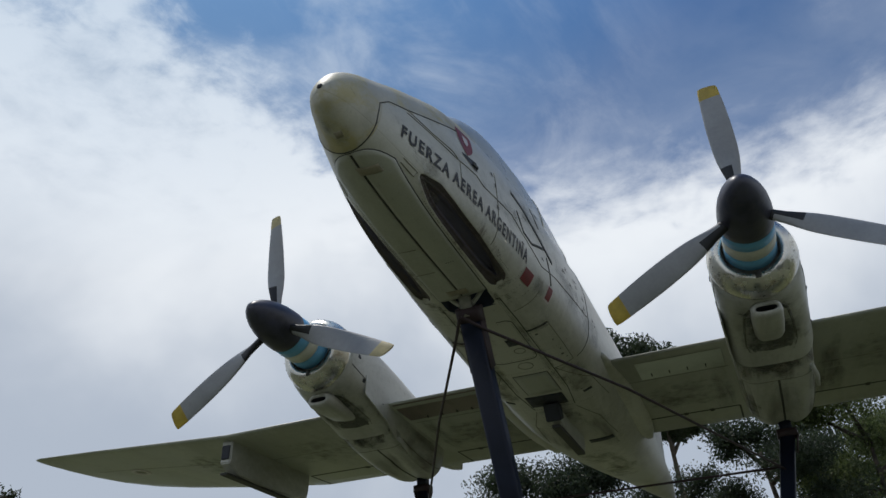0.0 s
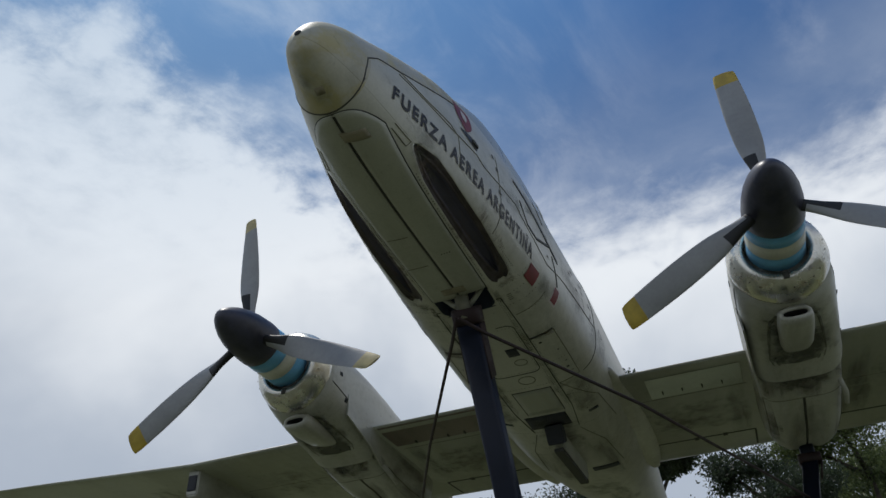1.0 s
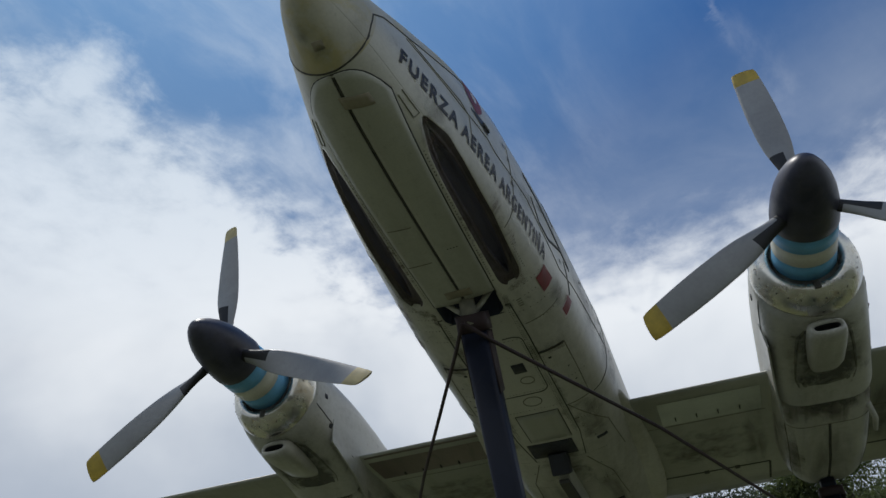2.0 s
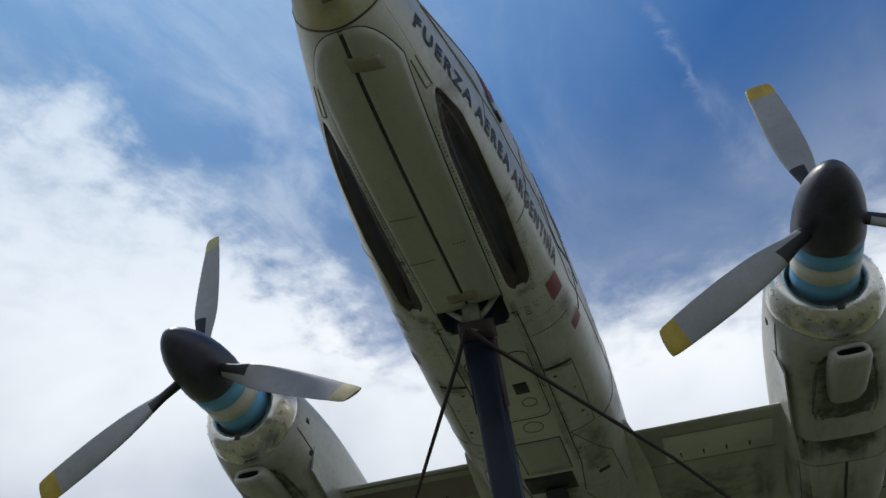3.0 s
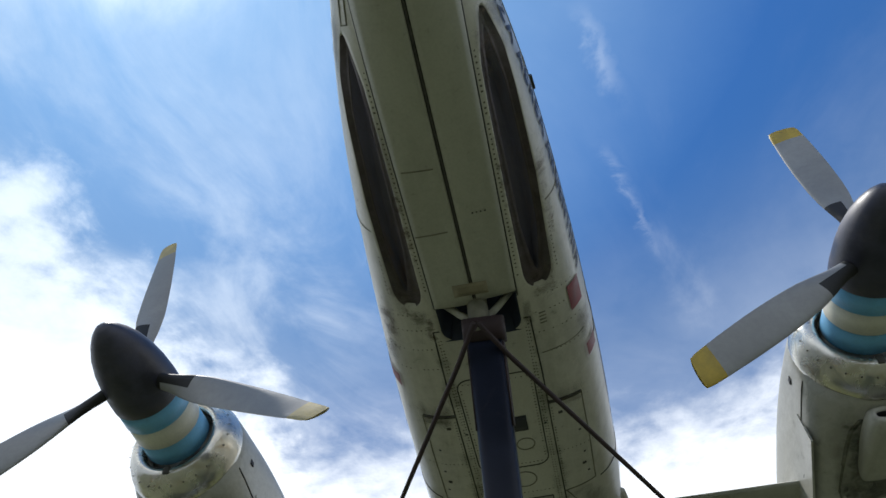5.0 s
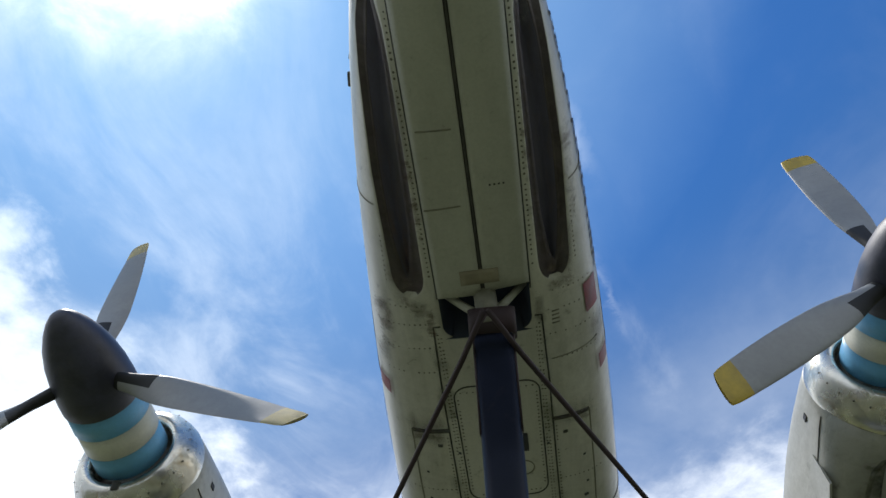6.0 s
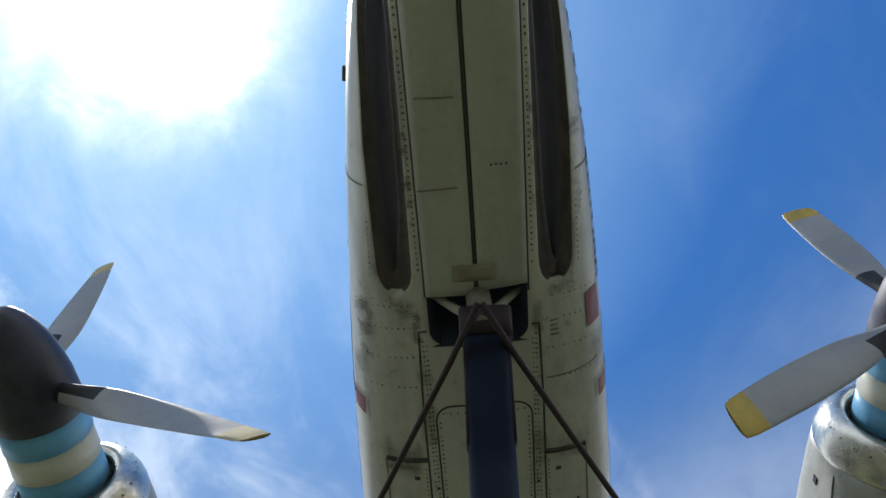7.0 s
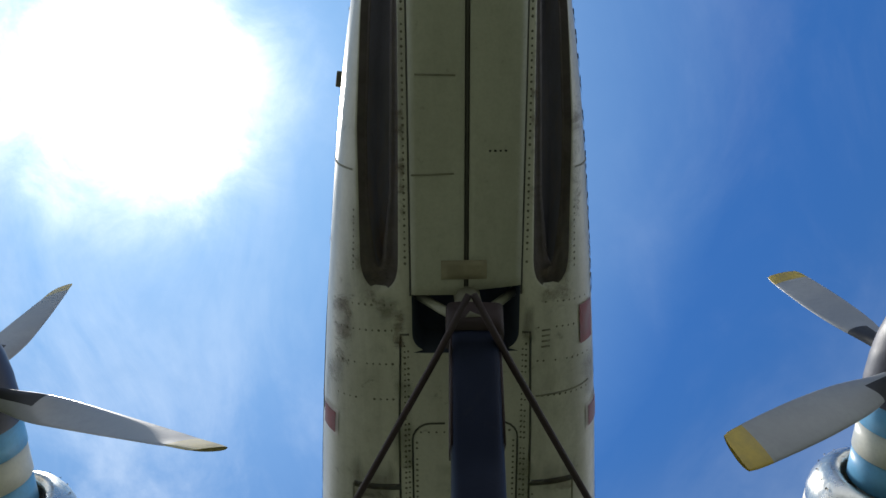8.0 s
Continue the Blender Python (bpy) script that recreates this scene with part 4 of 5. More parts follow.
for word, y0, y1 in (("FUERZA", 0.575, 1.075), ("AEREA", 1.108, 1.516), ("ARGENTINA", 1.552, 2.278)):
    build_lettering(word, y0, y1)


def flank_patch(name, y0, y1, z0, z1, mat, parent, sign=1, off=0.004, label="", shape=None):
    ny, nz = 8, 8
    verts = []
    for i in range(ny + 1):
        for j in range(nz + 1):
            y, z = y0 + (y1 - y0) * i / ny, z0 + (z1 - z0) * j / nz
            if shape:
                y, z = shape(i / ny, j / nz)
            verts.append(flank(y, z, sign, off))
    faces = [(i * (nz + 1) + j, i * (nz + 1) + j + 1, (i + 1) * (nz + 1) + j + 1, (i + 1) * (nz + 1) + j) for i in range(ny) for j in range(nz)]
    return finish(name, verts, faces, mat, None, True, parent, label)


flank_patch("red_marking", 2.285, 2.445, 4.375, 4.465, RED, airplane, 1, 0.004, "red warning rectangle")
for side in (-1, 1):
    flank_patch("marking_border", 2.722, 2.838, 4.398, 4.522, BADGE_WHITE, airplane, side, 0.003, "thin pale border round a red marking")
    flank_patch("red_marking", 2.735, 2.825, 4.410, 4.510, RED, airplane, side, 0.005, "red warning square")


def shield(cy, cz, h, w):
    def shape(u, v):
        half = w / 2 * (1 - max(0, 0.55 - v) ** 2 * 3.0)
        return cy + (u - 0.5) * 2 * half, cz + (v - 0.5) * h
    return shape


flank_patch("badge", 0, 1, 0, 1, RED, airplane, 1, 0.004, "red shield badge with pale device", shield(1.31, 4.985, 0.22, 0.19))
flank_patch("badge_device", 0, 1, 0, 1, BADGE_WHITE, airplane, 1, 0.007, "pale device on the badge", shield(1.31, 5.00, 0.085, 0.065))


# ---- seams, hatches and small fittings on the nose and belly ----
def seam_belly(points, mat=FAINT, width=0.007, off=0.003, name="panel_seam"):
    ribbon(name, [belly_path(points, off)], mat, fuselage, width)


def seam_flank(points, sign, mat=FAINT, width=0.007, name="panel_seam"):
    ribbon(name, [flank_path(points, sign, 0.003)], mat, fuselage, width)


seam_belly([(0.384, -0.195), (0.39, -0.13), (0.40, -0.03), (0.40, 0.03), (0.39, 0.13), (0.384, 0.195)], SEAM, 0.008, name="nose_cone_seam")
for side in (-1, 1):
    seam_flank([(0.384, 4.48), (0.374, 4.56), (0.378, 4.65), (0.46, 4.724), (0.63, 4.786), (0.92, 4.914), (1.22, 5.04), (1.26, 5.08)], side, SEAM, 0.007, "nose_cone_seam")
    seam_flank([(0.63, 4.76), (1.13, 4.74), (1.43, 4.766), (1.52, 4.735), (2.0, 4.77), (2.18, 4.70), (2.56, 4.60), (2.86, 4.65), (3.8, 4.7)], side)
    seam_flank([(0.63, 4.79), (0.88, 4.768), (1.115, 4.773), (1.20, 4.741), (1.21, 4.60)], side)
    seam_flank([(1.755, 4.38), (1.75, 4.60), (1.74, 5.0)], side)
    seam_flank([(3.80, 4.33), (3.82, 4.51), (3.86, 4.9), (3.88, 5.3)], side, SEAM, 0.009)
    seam_flank([(2.04, 5.02), (2.24, 4.99), (2.49, 4.90), (2.83, 4.77)], side, SEAM, 0.040, "cable_trace")
    seam_flank([(2.11, 4.88), (2.21, 4.735), (2.37, 4.71), (2.65, 4.815)], side, SEAM, 0.024, "cable_trace")
    seam_flank([(2.52, 5.16), (2.60, 4.99)], side, SEAM, 0.024, "cable_trace")
    seam_flank([(2.70, 4.757), (2.76, 4.59), (2.785, 4.53)], side, SEAM, 0.020)
    seam_belly([(2.352, side * 0.208), (2.355, side * 0.24), (2.76, side * 0.252), (3.25, side * 0.254), (4.25, side * 0.262), (4.7, side * 0.215)], SEAM, 0.008)
    seam_belly([(2.995, side * 0.249), (3.013, side * 0.435)], SEAM, 0.024, 0.004, "hatch_slot")
    seam_belly([(3.01, side * 0.44), (3.4, side * 0.452), (3.78, side * 0.455), (3.80, side * 0.262)], FAINT, 0.008)
    seam_belly([(4.75, side * 0.21), (5.2, side * 0.36), (5.9, side * 0.40)], FAINT, 0.009)
    seam_belly([(3.80, side * 0.27), (4.3, side * 0.50), (4.9, side * 0.54)], FAINT, 0.008)
    seam_belly([(1.42, side * 0.174), (1.423, side * 0.04)] if side < 0 else [(2.62, 0.27), (2.62, 0.50)], FAINT, 0.006, 0.0095 if side < 0 else 0.003)
    seam_belly([(0.66, side * 0.215), (0.80, side * 0.235), (0.81, side * 0.262), (0.66, side * 0.235)], FAINT, 0.006)
seam_belly([(1.758, -0.191), (1.752, -0.045)], FAINT, 0.006, 0.0095)
corner = [(math.sin(q), math.cos(q)) for q in np.linspace(0, math.pi / 2, 6)]
outline = [(2.717, -0.078)] + [(2.787 - 0.07 * c, -0.132 - 0.07 * q) for q, c in corner] + [(3.43 + 0.07 * q, -0.132 - 0.07 * c) for q, c in corner]
seam_belly(outline + [(y, -x) for y, x in outline[::-1]], SEAM, 0.007, name="hatch_seam")
skin_patch("belly_hatch", 3.82, 4.29, -0.15, 0.18, 0.006, PALE, fuselage, "pale belly hatch", 6, 6)
seam_belly([(3.815, -0.155), (3.815, 0.185), (4.295, 0.185), (4.295, -0.155), (3.815, -0.155)], SEAM, 0.007, name="hatch_seam")
# dark sheets on the skin paint the shade of slots and a window
skin_patch("belly_slot_shade", 4.35, 4.62, -0.21, 0.17, 0.005, HOLE, fuselage, "dark sheet painting the shade of a belly slot", 4, 6)
skin_patch("belly_slot_shade", 5.90, 6.02, 0.06, 0.34, 0.006, HOLE, fuselage, "dark sheet painting the shade of a belly slot", 3, 5)
skin_patch("belly_window_shade", 3.06, 3.18, 0.032, 0.122, 0.005, HOLE, fuselage, "small dark sheet painting the shade of a square opening", 3, 3)
for y, x, r in ((3.30, 0.09, 0.05), (3.62, 0.04, 0.07)):
    ring = [(y + r * math.cos(a), x + r * math.sin(a)) for a in np.linspace(0, 2 * math.pi, 20)]
    seam_belly(ring, FAINT, 0.007, name="round_cover_seam")
for k in range(4):
    skin_patch("stencil_bar", 2.35 + 0.022 * k, 2.356 + 0.022 * k, 0.285, 0.318, 0.003, FAINT, fuselage, "tiny dark stencilled bar", 1, 2)
for k in range(4):
    skin_patch("door_dot", 1.672, 1.678, 0.075 + 0.018 * k, 0.082 + 0.018 * k, 0.010, INK, airplane, "", 1, 1)

# tail drain, shallow oval
ring = []
for r, h in ((1.0, 0.002), (0.9, 0.014), (0.62, 0.014), (0.55, 0.002)):
    ring.append([under(7.85 + 0.06 * r * math.sin(a), 0.05 + 0.13 * r * math.cos(a), h) for a in np.linspace(0, 2 * math.pi, 24, endpoint=False)])
v, f = rings_mesh(ring, True, False)
finish("oval_rim", v, f, PALE, None, True, fuselage, "pale oval rim under the tail")
# dark disc painting the shade inside the rim
finish("oval_opening_shade", [under(7.85 + 0.035 * math.sin(a), 0.05 + 0.075 * math.cos(a), 0.004) for a in np.linspace(0, 2 * math.pi, 24, endpoint=False)], [tuple(range(24))], HOLE, None, False, fuselage)

# centre-line pylon: dark front yoke and a paler blade
bm = bmesh.new()
outline = [(4.60, 4.25), (4.66, 4.12), (4.80, 4.04), (5.62, 4.03), (5.74, 4.07), (5.74, 4.24)]
sides = [[bm.verts.new((dx - 0.005, y, z)) for y, z in outline] for dx in (-0.045, 0.045)]
bm.faces.new(sides[0])
bm.faces.new(sides[1][::-1])
for k in range(len(outline)):
    j = (k + 1) % len(outline)
    bm.faces.new((sides[0][k], sides[1][k], sides[1][j], sides[0][j]))
bmesh.ops.bevel(bm, geom=list(bm.edges), offset=0.01, segments=2, affect="EDGES")
belly_pylon = part("belly_pylon", bm, NACELLE, fuselage, "grey centre-line pylon with a dark yoke")
bm = bmesh.new()
add_box(bm, pose(-0.005, 4.64, 4.16, 25), 0.16, 0.16, 0.18, 0.02)
part("yoke", bm, HOLE, airplane, "dark pylon yoke")
bm = bmesh.new()
add_box(bm, pose(-0.005, 5.19, 4.024, 0), 0.088, 1.02, 0.04, 0.01)
part("ejector_rail", bm, SEAM, airplane, "dark rail under the centre pylon")


def rivet_rows(rows, spacing=0.023, r=0.0052):
    verts, faces = [], []
    rng = random.Random(4)
    for (y0, x0), (y1, x1) in rows:
        n = max(1, int(math.hypot(y1 - y0, x1 - x0) / spacing))
        for k in range(n + 1):
            if rng.random() < 0.12:
                continue
            y, x = y0 + (y1 - y0) * k / n, x0 + (x1 - x0) * k / n
            p = under(y, x)
            nrm = skin_normal(*p)
            side = nrm.cross(Vector((0, 1, 0))).normalized()
            q = r * rng.uniform(0.75, 1.15)
            base = len(verts)
            for a in range(6):
                verts.append(p + (side * math.cos(a * math.pi / 3) + Vector((0, 1, 0)) * math.sin(a * math.pi / 3)) * q)
            verts.append(p + nrm * 0.003)
            faces += [(base + a, base + (a + 1) % 6, base + 6) for a in range(6)]
    ob = finish("rivets", verts, faces, RIVET, None, True, fuselage, "small dark rivet heads in rows")
    tagged(ob, kind="stuff")


rows = []
for side in (-1, 1):
    for y in (2.24, 2.34, 2.475, 2.62, 3.42, 4.05):
        rows.append(((y, side * 0.272), (y + 0.02, side * 0.49)))
    rows += [((2.40, side * 0.226), (4.25, side * 0.238)), ((2.42, side * 0.213), (4.2, side * 0.222)), ((2.80, side * 0.186), (3.42, side * 0.186)), ((3.05, side * 0.268), (3.75, side * 0.27)), ((0.98, side * 0.216), (2.08, side * 0.219))]
    rows += [((2.755, side * 0.08), (2.755, side * 0.17)), ((3.47, side * 0.02), (3.47, side * 0.16)), ((3.75, side * 0.02), (3.75, side * 0.22)), ((4.7, side * 0.05), (4.7, side * 0.4)), ((5.3, side * 0.1), (5.3, side * 0.45)), ((1.9, side * 0.40), (2.12, side * 0.41))]
rivet_rows(rows)

for side in (-1, 1):
    for y, x in ((3.10, 0.31), (3.60, 0.40)):
        bm = bmesh.new()
        p = under(y, side * x)
        add_box(bm, Matrix.Translation(p) @ skin_normal(*p).to_track_quat("Z", "Y").to_matrix().to_4x4(), 0.016, 0.024, 0.012, 0.003)
        part("latch", bm, SEAM, fuselage)

for side in (-1, 1):
    for y, x in ((3.30, 0.40), (3.50, 0.41), (3.68, 0.42), (4.42, 0.36), (4.95, 0.30), (3.15, 0.22)):
        # dark disc painting the shade of a small hole
        disc = [under(y + 0.008 * math.cos(a), side * x + 0.008 * math.sin(a), 0.003) for a in np.linspace(0, 2 * math.pi, 10, endpoint=False)]
        finish("drain_hole_shade", disc, [tuple(range(10))], HOLE, None, False, fuselage)
    skin_patch("dark_tab", 4.47, 4.51, side * 0.36, side * 0.45, 0.004, HOLE, fuselage, "", 2, 3)

# oily stains and sooty streaks on the skin
def belly_stain(y0, y1, x0, x1, mat):
    nx, ny = 8, 10
    verts = [under(y0 + (y1 - y0) * i / ny, x0 + (x1 - x0) * j / nx, 0.0055) for i in range(ny + 1) for j in range(nx + 1)]
    faces = [(i * (nx + 1) + j, i * (nx + 1) + j + 1, (i + 1) * (nx + 1) + j + 1, (i + 1) * (nx + 1) + j) for i in range(ny) for j in range(nx)]
    finish("stain", verts, faces, mat, None, True, fuselage, "ragged patch in an oily dirt brown")


for y0, y1, x0, x1, mat in ((2.14, 2.48, -0.35, -0.20, STAIN), (2.18, 2.44, 0.195, 0.27, STAIN), (1.75, 2.30, -0.47, -0.27, STREAK), (1.85, 2.25, 0.30, 0.42, STREAK),
                            (2.35, 3.1, -0.30, -0.17, MOSS), (2.4, 3.3, 0.17, 0.29, MOSS), (2.85, 3.12, 0.22, 0.50, STREAK), (2.85, 3.15, -0.50, -0.20, STREAK),
                            (3.1, 4.3, -0.34, -0.14, MOSS), (3.1, 4.3, 0.15, 0.33, MOSS), (2.78, 3.2, -0.16, 0.0, MOSS), (0.70, 1.25, 0.19, 0.31, MOSS), (0.95, 1.9, -0.30, -0.19, STREAK),
                            (3.6, 4.7, -0.55, -0.20, STAIN), (3.6, 4.7, 0.2, 0.55, STAIN), (4.2, 5.4, -0.3, 0.3, STAIN), (4.9, 6.6, -0.5, -0.05, STREAK), (4.9, 6.6, 0.05, 0.5, STREAK),
                            (0.45, 0.9, -0.16, 0.16, MOSS), (1.5, 2.2, -0.19, -0.02, MOSS), (1.4, 2.2, 0.03, 0.19, MOSS), (0.12, 0.4, -0.12, 0.1, MOSS), (6.2, 7.4, -0.36, 0.36, MOSS), (7.2, 8.8, -0.3, 0.3, MOSS), (6.4, 8.2, -0.1, 0.34, STREAK)):
    belly_stain(y0, y1, x0, x1, mat)
# rusty, flaking dirt round the trough ends and beside the wheel bay
for y0, y1, x0, x1 in ((2.02, 2.32, -0.44, -0.22), (2.02, 2.32, 0.22, 0.44), (2.16, 2.50, -0.275, -0.215), (2.12, 2.40, 0.205, 0.235), (2.10, 2.60, -0.52, -0.40), (1.1, 2.05, 0.205, 0.25), (1.2, 2.1, -0.25, -0.205),
                       (0.80, 1.15, 0.20, 0.33), (2.95, 3.10, -0.50, -0.24), (2.95, 3.10, 0.24, 0.50), (1.3, 2.1, 0.36, 0.44)):
    belly_stain(y0, y1, x0, x1, FLAKES)
for y0, y1, z0, z1 in ((1.6, 2.3, 4.60, 4.90), (2.0, 2.9, 4.75, 5.15), (2.8, 3.7, 4.45, 4.95), (3.4, 4.4, 4.40, 4.80), (0.65, 1.1, 4.40, 4.56), (2.4, 2.8, 4.34, 4.55)):
    for side in (-1, 1):
        flank_patch("stain", y0, y1, z0, z1, FLANK_STAIN, fuselage, side, 0.0055, "ragged patch of grey dirt")
for y, z, a, b in ((3.25, 4.93, 0.05, 0.03), (3.48, 4.93, 0.04, 0.03), (3.53, 4.88, 0.05, 0.03), (3.72, 4.85, 0.05, 0.04), (3.72, 4.75, 0.04, 0.04), (3.66, 4.69, 0.05, 0.03), (4.01, 4.75, 0.06, 0.03), (4.07, 4.72, 0.04, 0.04),
                   (2.07, 4.56, 0.03, 0.02), (2.18, 4.61, 0.04, 0.02), (2.59, 4.68, 0.05, 0.02), (2.66, 5.16, 0.07, 0.03), (1.69, 4.952, 0.035, 0.03), (1.73, 4.868, 0.03, 0.03), (1.743, 4.676, 0.035, 0.03), (3.16, 4.863, 0.07, 0.025), (3.33, 4.80, 0.06, 0.03), (3.55, 4.95, 0.05, 0.02)):
    for side in (-1, 1):
        flank_patch("chipped_spot", y - a / 2, y + a / 2, z - b / 2, z + b / 2, SEAM, fuselage, side, 0.004, "small dark chip in the paint", lambda u, v: (y + a * (u - 0.5), z + b * (v - 0.5) * (1.3 - u) + 0.2 * b * math.sin(5 * u)))

# nose-tip opening, marks and the small blade antenna
# flattened black balls paint the shade of the nose-tip openings
for y, z, r in ((0.052, 4.585, 0.020), (0.075, 4.535, 0.010)):
    bm = bmesh.new()
    bmesh.ops.create_uvsphere(bm, u_segments=16, v_segments=8, radius=1.0, matrix=Matrix.Translation((-0.004 if r > 0.015 else 0.03, y, z)) @ Matrix.Diagonal((r, 0.010, r, 1)))
    part("nose_opening_shade", bm, HOLE, fuselage, "black round cap painting the shaded opening in the nose tip", True)
skin_patch("nose_mark", 0.255, 0.295, -0.022, 0.028, 0.003, TAPE, fuselage, "grimy nose mark", 2, 3)
for x, y, z, a, long in ((-0.445, 1.51, 5.20, 8, 0.15), (0.436, 1.41, 4.84, -8, 0.03)):
    bm = bmesh.new()
    add_box(bm, pose(x, y, z, 0, 0, a), long, 0.07, 0.028, 0.006)
    part("antenna", bm, SEAM, fuselage, "small dark blade antenna")
flank_patch("dark_plate", 1.25, 1.44, 4.83, 4.885, INK, fuselage, 1, 0.004, "dark smear plate below the badge", lambda u, v: (1.235 + 0.20 * u, 4.845 - 0.005 * u + (v - 0.5) * (0.012 + 0.075 * u)))

# ---- three poles under the landing gear ----
FOOT = Vector((-0.2, 5.35, 0.0))


def square_tube(name, a, b, width, depth, mat, parent, label="", up=Vector((1, 0, 0))):
    a, b = Vector(a), Vector(b)
    d = (b - a).normalized()
    sx = (up - d * up.dot(d)).normalized()
    sy = d.cross(sx)
    pts = []
    for k in range(32):
        t = 2 * math.pi * k / 32
        c, s = math.cos(t), math.sin(t)
        pts.append(sx * (width / 2 * math.copysign(abs(c) ** 0.35, c)) + sy * (depth / 2 * math.copysign(abs(s) ** 0.35, s)))
    v, f = rings_mesh([[p + q for q in pts] for p in (a, a.lerp(b, 0.5), b)])
    return finish(name, v, f, mat, None, True, parent, label)


def build_support(label):
    base = tagged(new("support_pole"), label, "pole", "poles under the airplane")
    base.location = FOOT
    return base


def child(ob, base):
    ob.parent = base
    ob.matrix_parent_inverse = Matrix.Translation(-base.location)
    return ob


nose_pole = build_support("dark blue slanted steel pole under the nose gear")
head = Vector((0.02, 2.27, 4.16))
child(square_tube("shaft", FOOT, head, 0.165, 0.14, POLE, None), nose_pole)
child(square_tube("rusty_sleeve", head - (head - FOOT).normalized() * 0.06, head + (head - FOOT).normalized() * 0.05, 0.20, 0.15, RUST, None, "rust-brown steel sleeve"), nose_pole)
slope = (head - FOOT).normalized()
for side in (-1, 1):
    child(square_tube("gusset", head - slope * 0.44 + Vector((side * 0.082, 0.02, 0)), head - slope * 0.06 + Vector((side * 0.082, 0.02, 0)), 0.012, 0.14, RUST, None, "rusty side plate"), nose_pole)
    child(tube("fork_strut", [(side * 0.015, 2.27, 4.21), (side * 0.09, 2.25, 4.27), (side * 0.185, 2.22, 4.36)], [0.02, 0.018, 0.018], NACELLE, None, "pale grey gear strut"), nose_pole)
child(tube("gear_leg", [(0.01, 2.26, 4.12), (0.005, 2.22, 4.25), (0, 2.18, 4.40)], [0.055, 0.05, 0.05], FAINT, None, "grimy nose-gear leg"), nose_pole)
for side in (-1, 1):
    pole = build_support("dark slanted steel pole under the main gear")
    foot, knee = Vector((side * 1.30 - 0.1, 5.6, 0.12)), Vector((side * 2.15, 6.1, 4.02))
    child(square_tube("shaft", foot, knee, 0.15, 0.15, POLE, None), pole)
    child(square_tube("gear_leg", knee - Vector((0, 0, 0.04)), (side * 2.15, 6.1, 4.25), 0.13, 0.13, POLE, None, "dark wheel leg stub"), pole)
    child(square_tube("collar", knee - Vector((0, 0, 0.05)), knee + Vector((0, 0, 0.03)), 0.21, 0.19, RUST, None, "rusty flanged collar"), pole)
    for turn in (-1, 1):
        child(square_tube("flange", knee + Vector((turn * 0.10, 0, -0.03)), knee + Vector((turn * 0.05, 0, -0.20)), 0.02, 0.13, RUST, None, "rusty steel flange"), pole)

for side in (-1, 1):
    rod = tube("brace_rod", [(side * 0.008, 2.115, 4.055), (side * 0.12, 2.33, 4.025), (side * 0.9, 3.75, 3.91), (side * 2.06 - 0.01, 6.02, 3.62)], [0.0125] * 4, RUST, None, "", 10)
    tagged(rod, "thin rusty steel brace rod between the gear legs", "rod", "brace rods")

cross = tube("brace_rod", [(-2.07, 6.06, 3.67), (0, 6.06, 3.665), (2.06, 6.06, 3.67)], [0.0125] * 3, RUST, None, "", 10)
tagged(cross, "thin rusty steel cross rod between the main gear legs", "rod", "brace rods")

bm = bmesh.new()
add_box(bm, pose(FOOT.x, FOOT.y, 0.12), 3.4, 1.6, 0.26, 0.03)
plinth = part("plinth", bm, CONCRETE, None)
tagged(plinth, "square concrete plinth at the foot of the poles", "plinth")


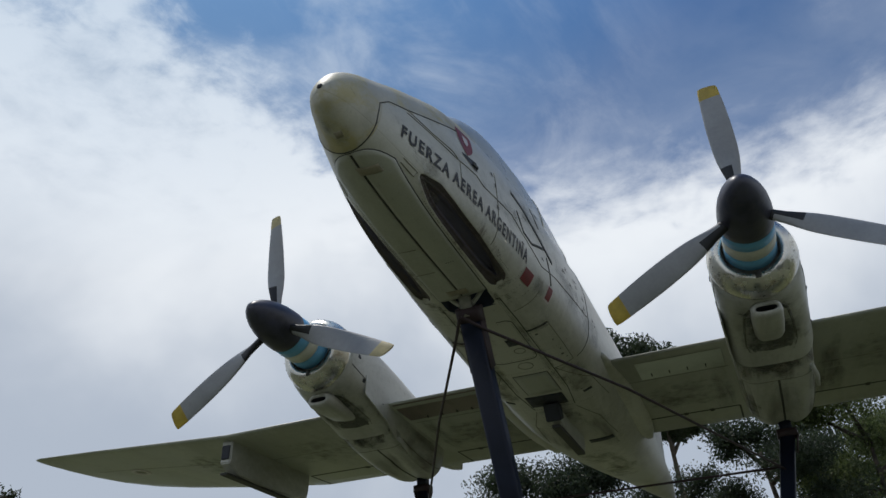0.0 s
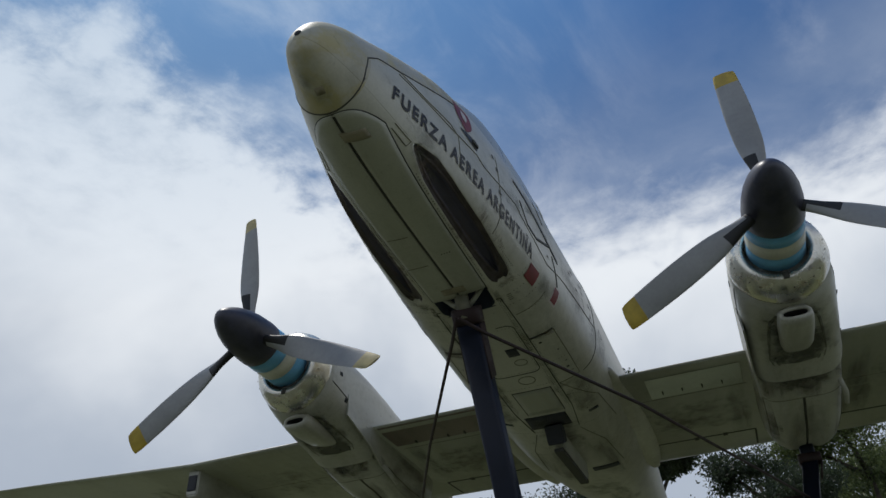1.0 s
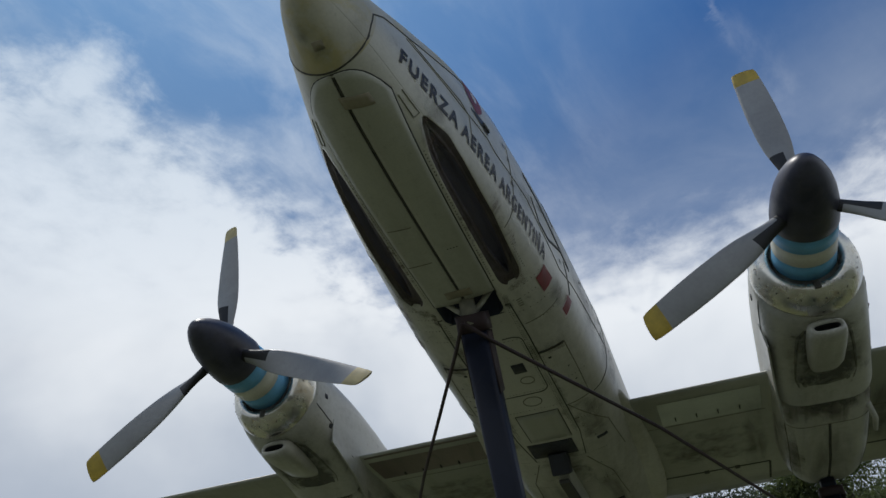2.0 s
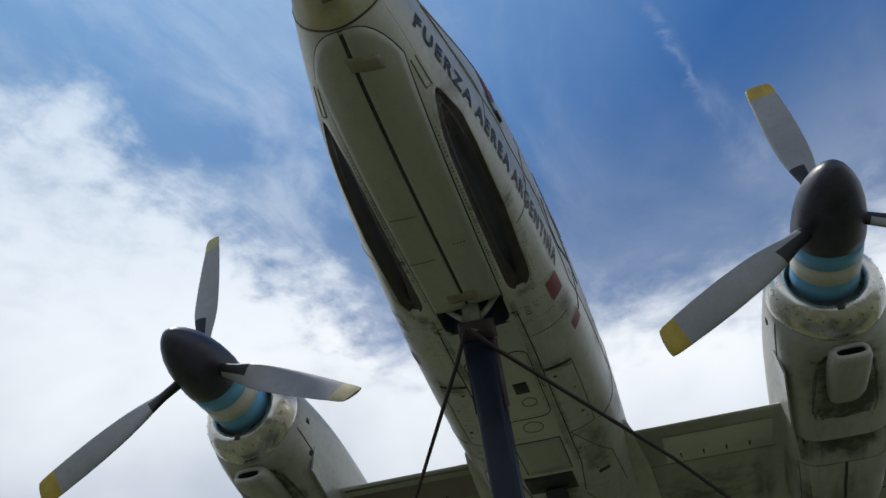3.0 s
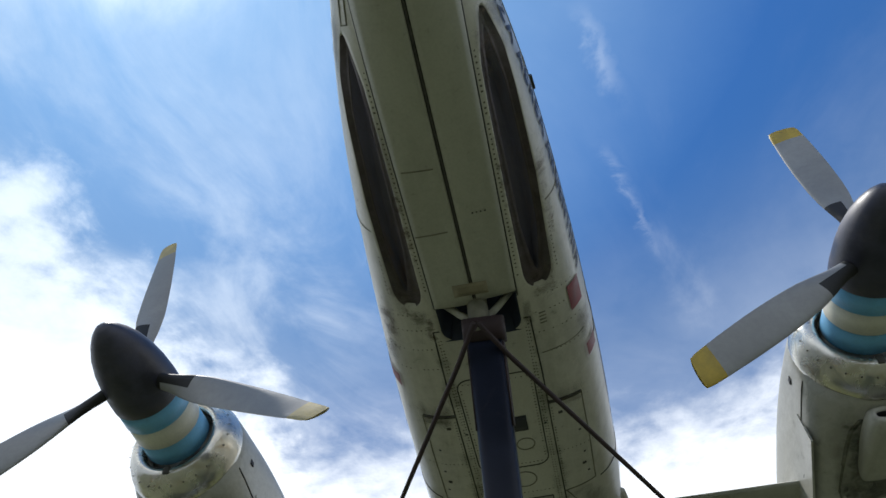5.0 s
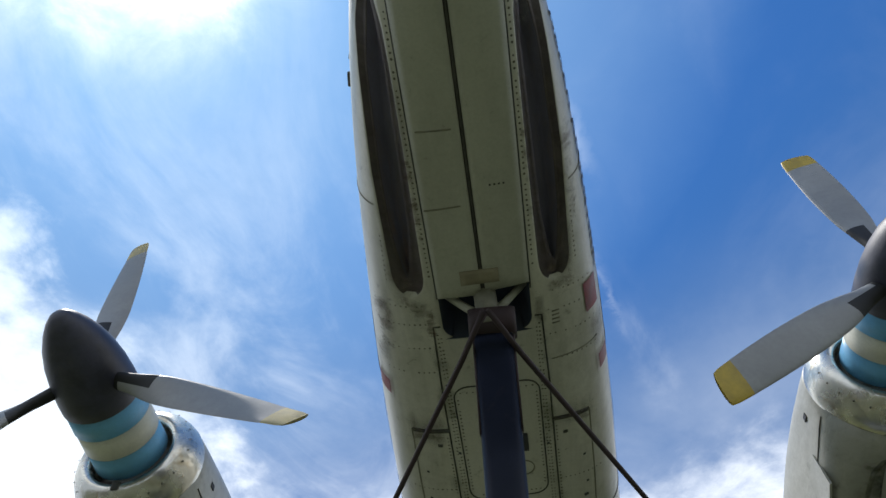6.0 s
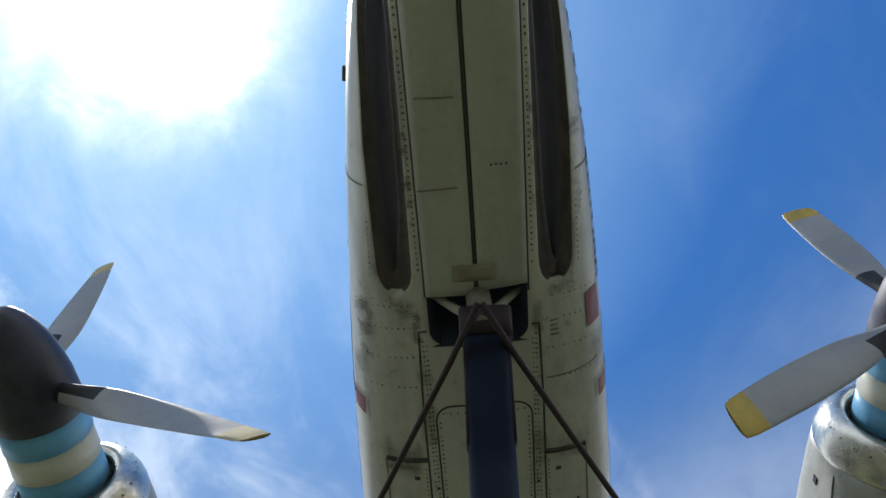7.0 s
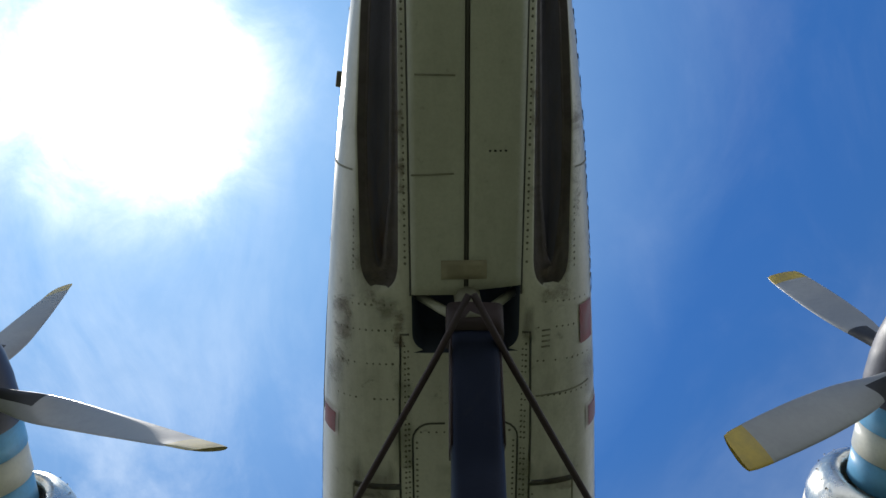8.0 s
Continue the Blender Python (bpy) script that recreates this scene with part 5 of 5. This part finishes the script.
# ---- trees ----
def build_tree(x, y, height, crown_low, spread, leaves, leaf, mat, label, seed, density=1.0, branches=9):
    rng = random.Random(seed)
    nr = np.random.RandomState(seed)
    tree = tagged(new("tree"), label, "tree", "trees behind the airplane")
    tree.location = (x, y, 0)
    lean = Vector((rng.uniform(-0.06, 0.06), rng.uniform(-0.06, 0.06), 1))
    pts = [lean * (height * 0.9 * k / 6) + Vector((rng.uniform(-.1, .1), rng.uniform(-.1, .1), 0)) * k * 0.4 for k in range(7)]
    verts, faces, tips = [], [], []

    def add(points, radii):
        v, f = rings_mesh(tube_rings(points, radii, 7))
        base = len(verts)
        verts.extend(v)
        faces.extend([tuple(i + base for i in q) for q in f])

    r0 = height * 0.016 + 0.05
    add(pts, [r0 * (1 - 0.13 * k) for k in range(7)])
    for b in range(branches):
        k = crown_low + (0.93 - crown_low) * (b + rng.random()) / branches
        i = min(int(k * 6 / 0.95), 5)
        start = pts[i].lerp(pts[i + 1], rng.random())
        a = b * 2.4 + rng.uniform(-0.4, 0.4)
        reach = spread * rng.uniform(0.65, 1.05) * (1.1 - 0.5 * max(0, (k - crown_low) / (1 - crown_low)))
        end = start + Vector((math.cos(a) * reach, math.sin(a) * reach, reach * rng.uniform(0.25, 0.75)))
        mid = start.lerp(end, 0.5) + Vector((0, 0, reach * 0.12))
        add([start, mid, end], [r0 * 0.38, r0 * 0.24, r0 * 0.08])
        for c in range(5):
            s2 = mid.lerp(end, rng.random())
            e2 = s2 + Vector((rng.uniform(-1, 1), rng.uniform(-1, 1), rng.uniform(-0.3, 0.8))) * reach * 0.5
            add([s2, s2.lerp(e2, 0.5) + Vector((0, 0, 0.08)), e2], [r0 * 0.14, r0 * 0.1, r0 * 0.04])
            tips.append(e2)
            tips.append(s2.lerp(e2, 0.55))
        tips.append(end)
    trunk = finish("trunk", verts, faces, BARK, None, True, tree)
    tips = np.array([tuple(t) for t in tips])
    pick = nr.randint(0, len(tips), leaves)
    clump = spread * 0.27 * (0.6 + 0.8 * nr.rand(len(tips)))
    off = nr.normal(size=(leaves, 3))
    off /= np.linalg.norm(off, axis=1)[:, None]
    off *= (nr.rand(leaves) ** 0.6)[:, None] * clump[pick][:, None] * np.array([1.0, 1.0, 0.62])
    centre = tips[pick] + off
    axis = nr.normal(size=(leaves, 3))
    axis[:, 2] -= 0.3
    axis /= np.linalg.norm(axis, axis=1)[:, None]
    flat = np.cross(axis, nr.normal(size=(leaves, 3)))
    flat /= np.linalg.norm(flat, axis=1)[:, None]
    size = leaf * (0.6 + 0.8 * nr.rand(leaves))[:, None]
    lift = np.cross(axis, flat) * size * 0.12
    quad = np.stack([centre - axis * size * 0.5, centre + flat * size * 0.2 + lift, centre + axis * size * 0.5, centre - flat * size * 0.2 + lift], 1).reshape(-1, 3)
    crown = finish("crown", quad.tolist(), [(4 * k, 4 * k + 1, 4 * k + 2, 4 * k + 3) for k in range(leaves)], mat, None, False, tree)
    tagged(crown, kind="stuff")
    return tree


def spot(azimuth, distance):
    return 1.79 + distance * math.sin(radians(azimuth)), -2.53 + distance * math.cos(radians(azimuth))


build_tree(*spot(-5.2, 52), 22.0, 0.80, 4.8, 80000, 0.27, LEAF_DARK, "tall dark-leaved tree with a bare lower trunk", 3, branches=14)
build_tree(*spot(7.0, 21), 8.3, 0.12, 3.0, 120000, 0.095, LEAF_LIGHT, "dense yellow-green leafy tree", 5, branches=18)
build_tree(*spot(14.5, 24), 8.8, 0.12, 3.4, 90000, 0.10, LEAF_LIGHT, "broad green leafy tree", 6, branches=16)
build_tree(*spot(-13.5, 22), 8.2, 0.2, 3.0, 90000, 0.105, LEAF_DARK, "dark-leaved tree with open crown", 7, branches=14)
build_tree(*spot(1.6, 18), 7.3, 0.15, 1.9, 70000, 0.08, LEAF_DARK, "low dense dark tree", 8, branches=14)
build_tree(*spot(-5.5, 20), 7.0, 0.30, 2.0, 26000, 0.085, LEAF_DARK, "small sparse dark tree with bare limbs", 9, branches=11)
build_tree(*spot(10.0, 30), 11.0, 0.12, 4.0, 100000, 0.125, LEAF_LIGHT, "leafy green tree behind the others", 11, branches=15)
build_tree(*spot(-53.9, 30), 10.0, 0.5, 1.2, 1300, 0.15, LEAF_DARK, "distant sparse tree top", 10, branches=8)
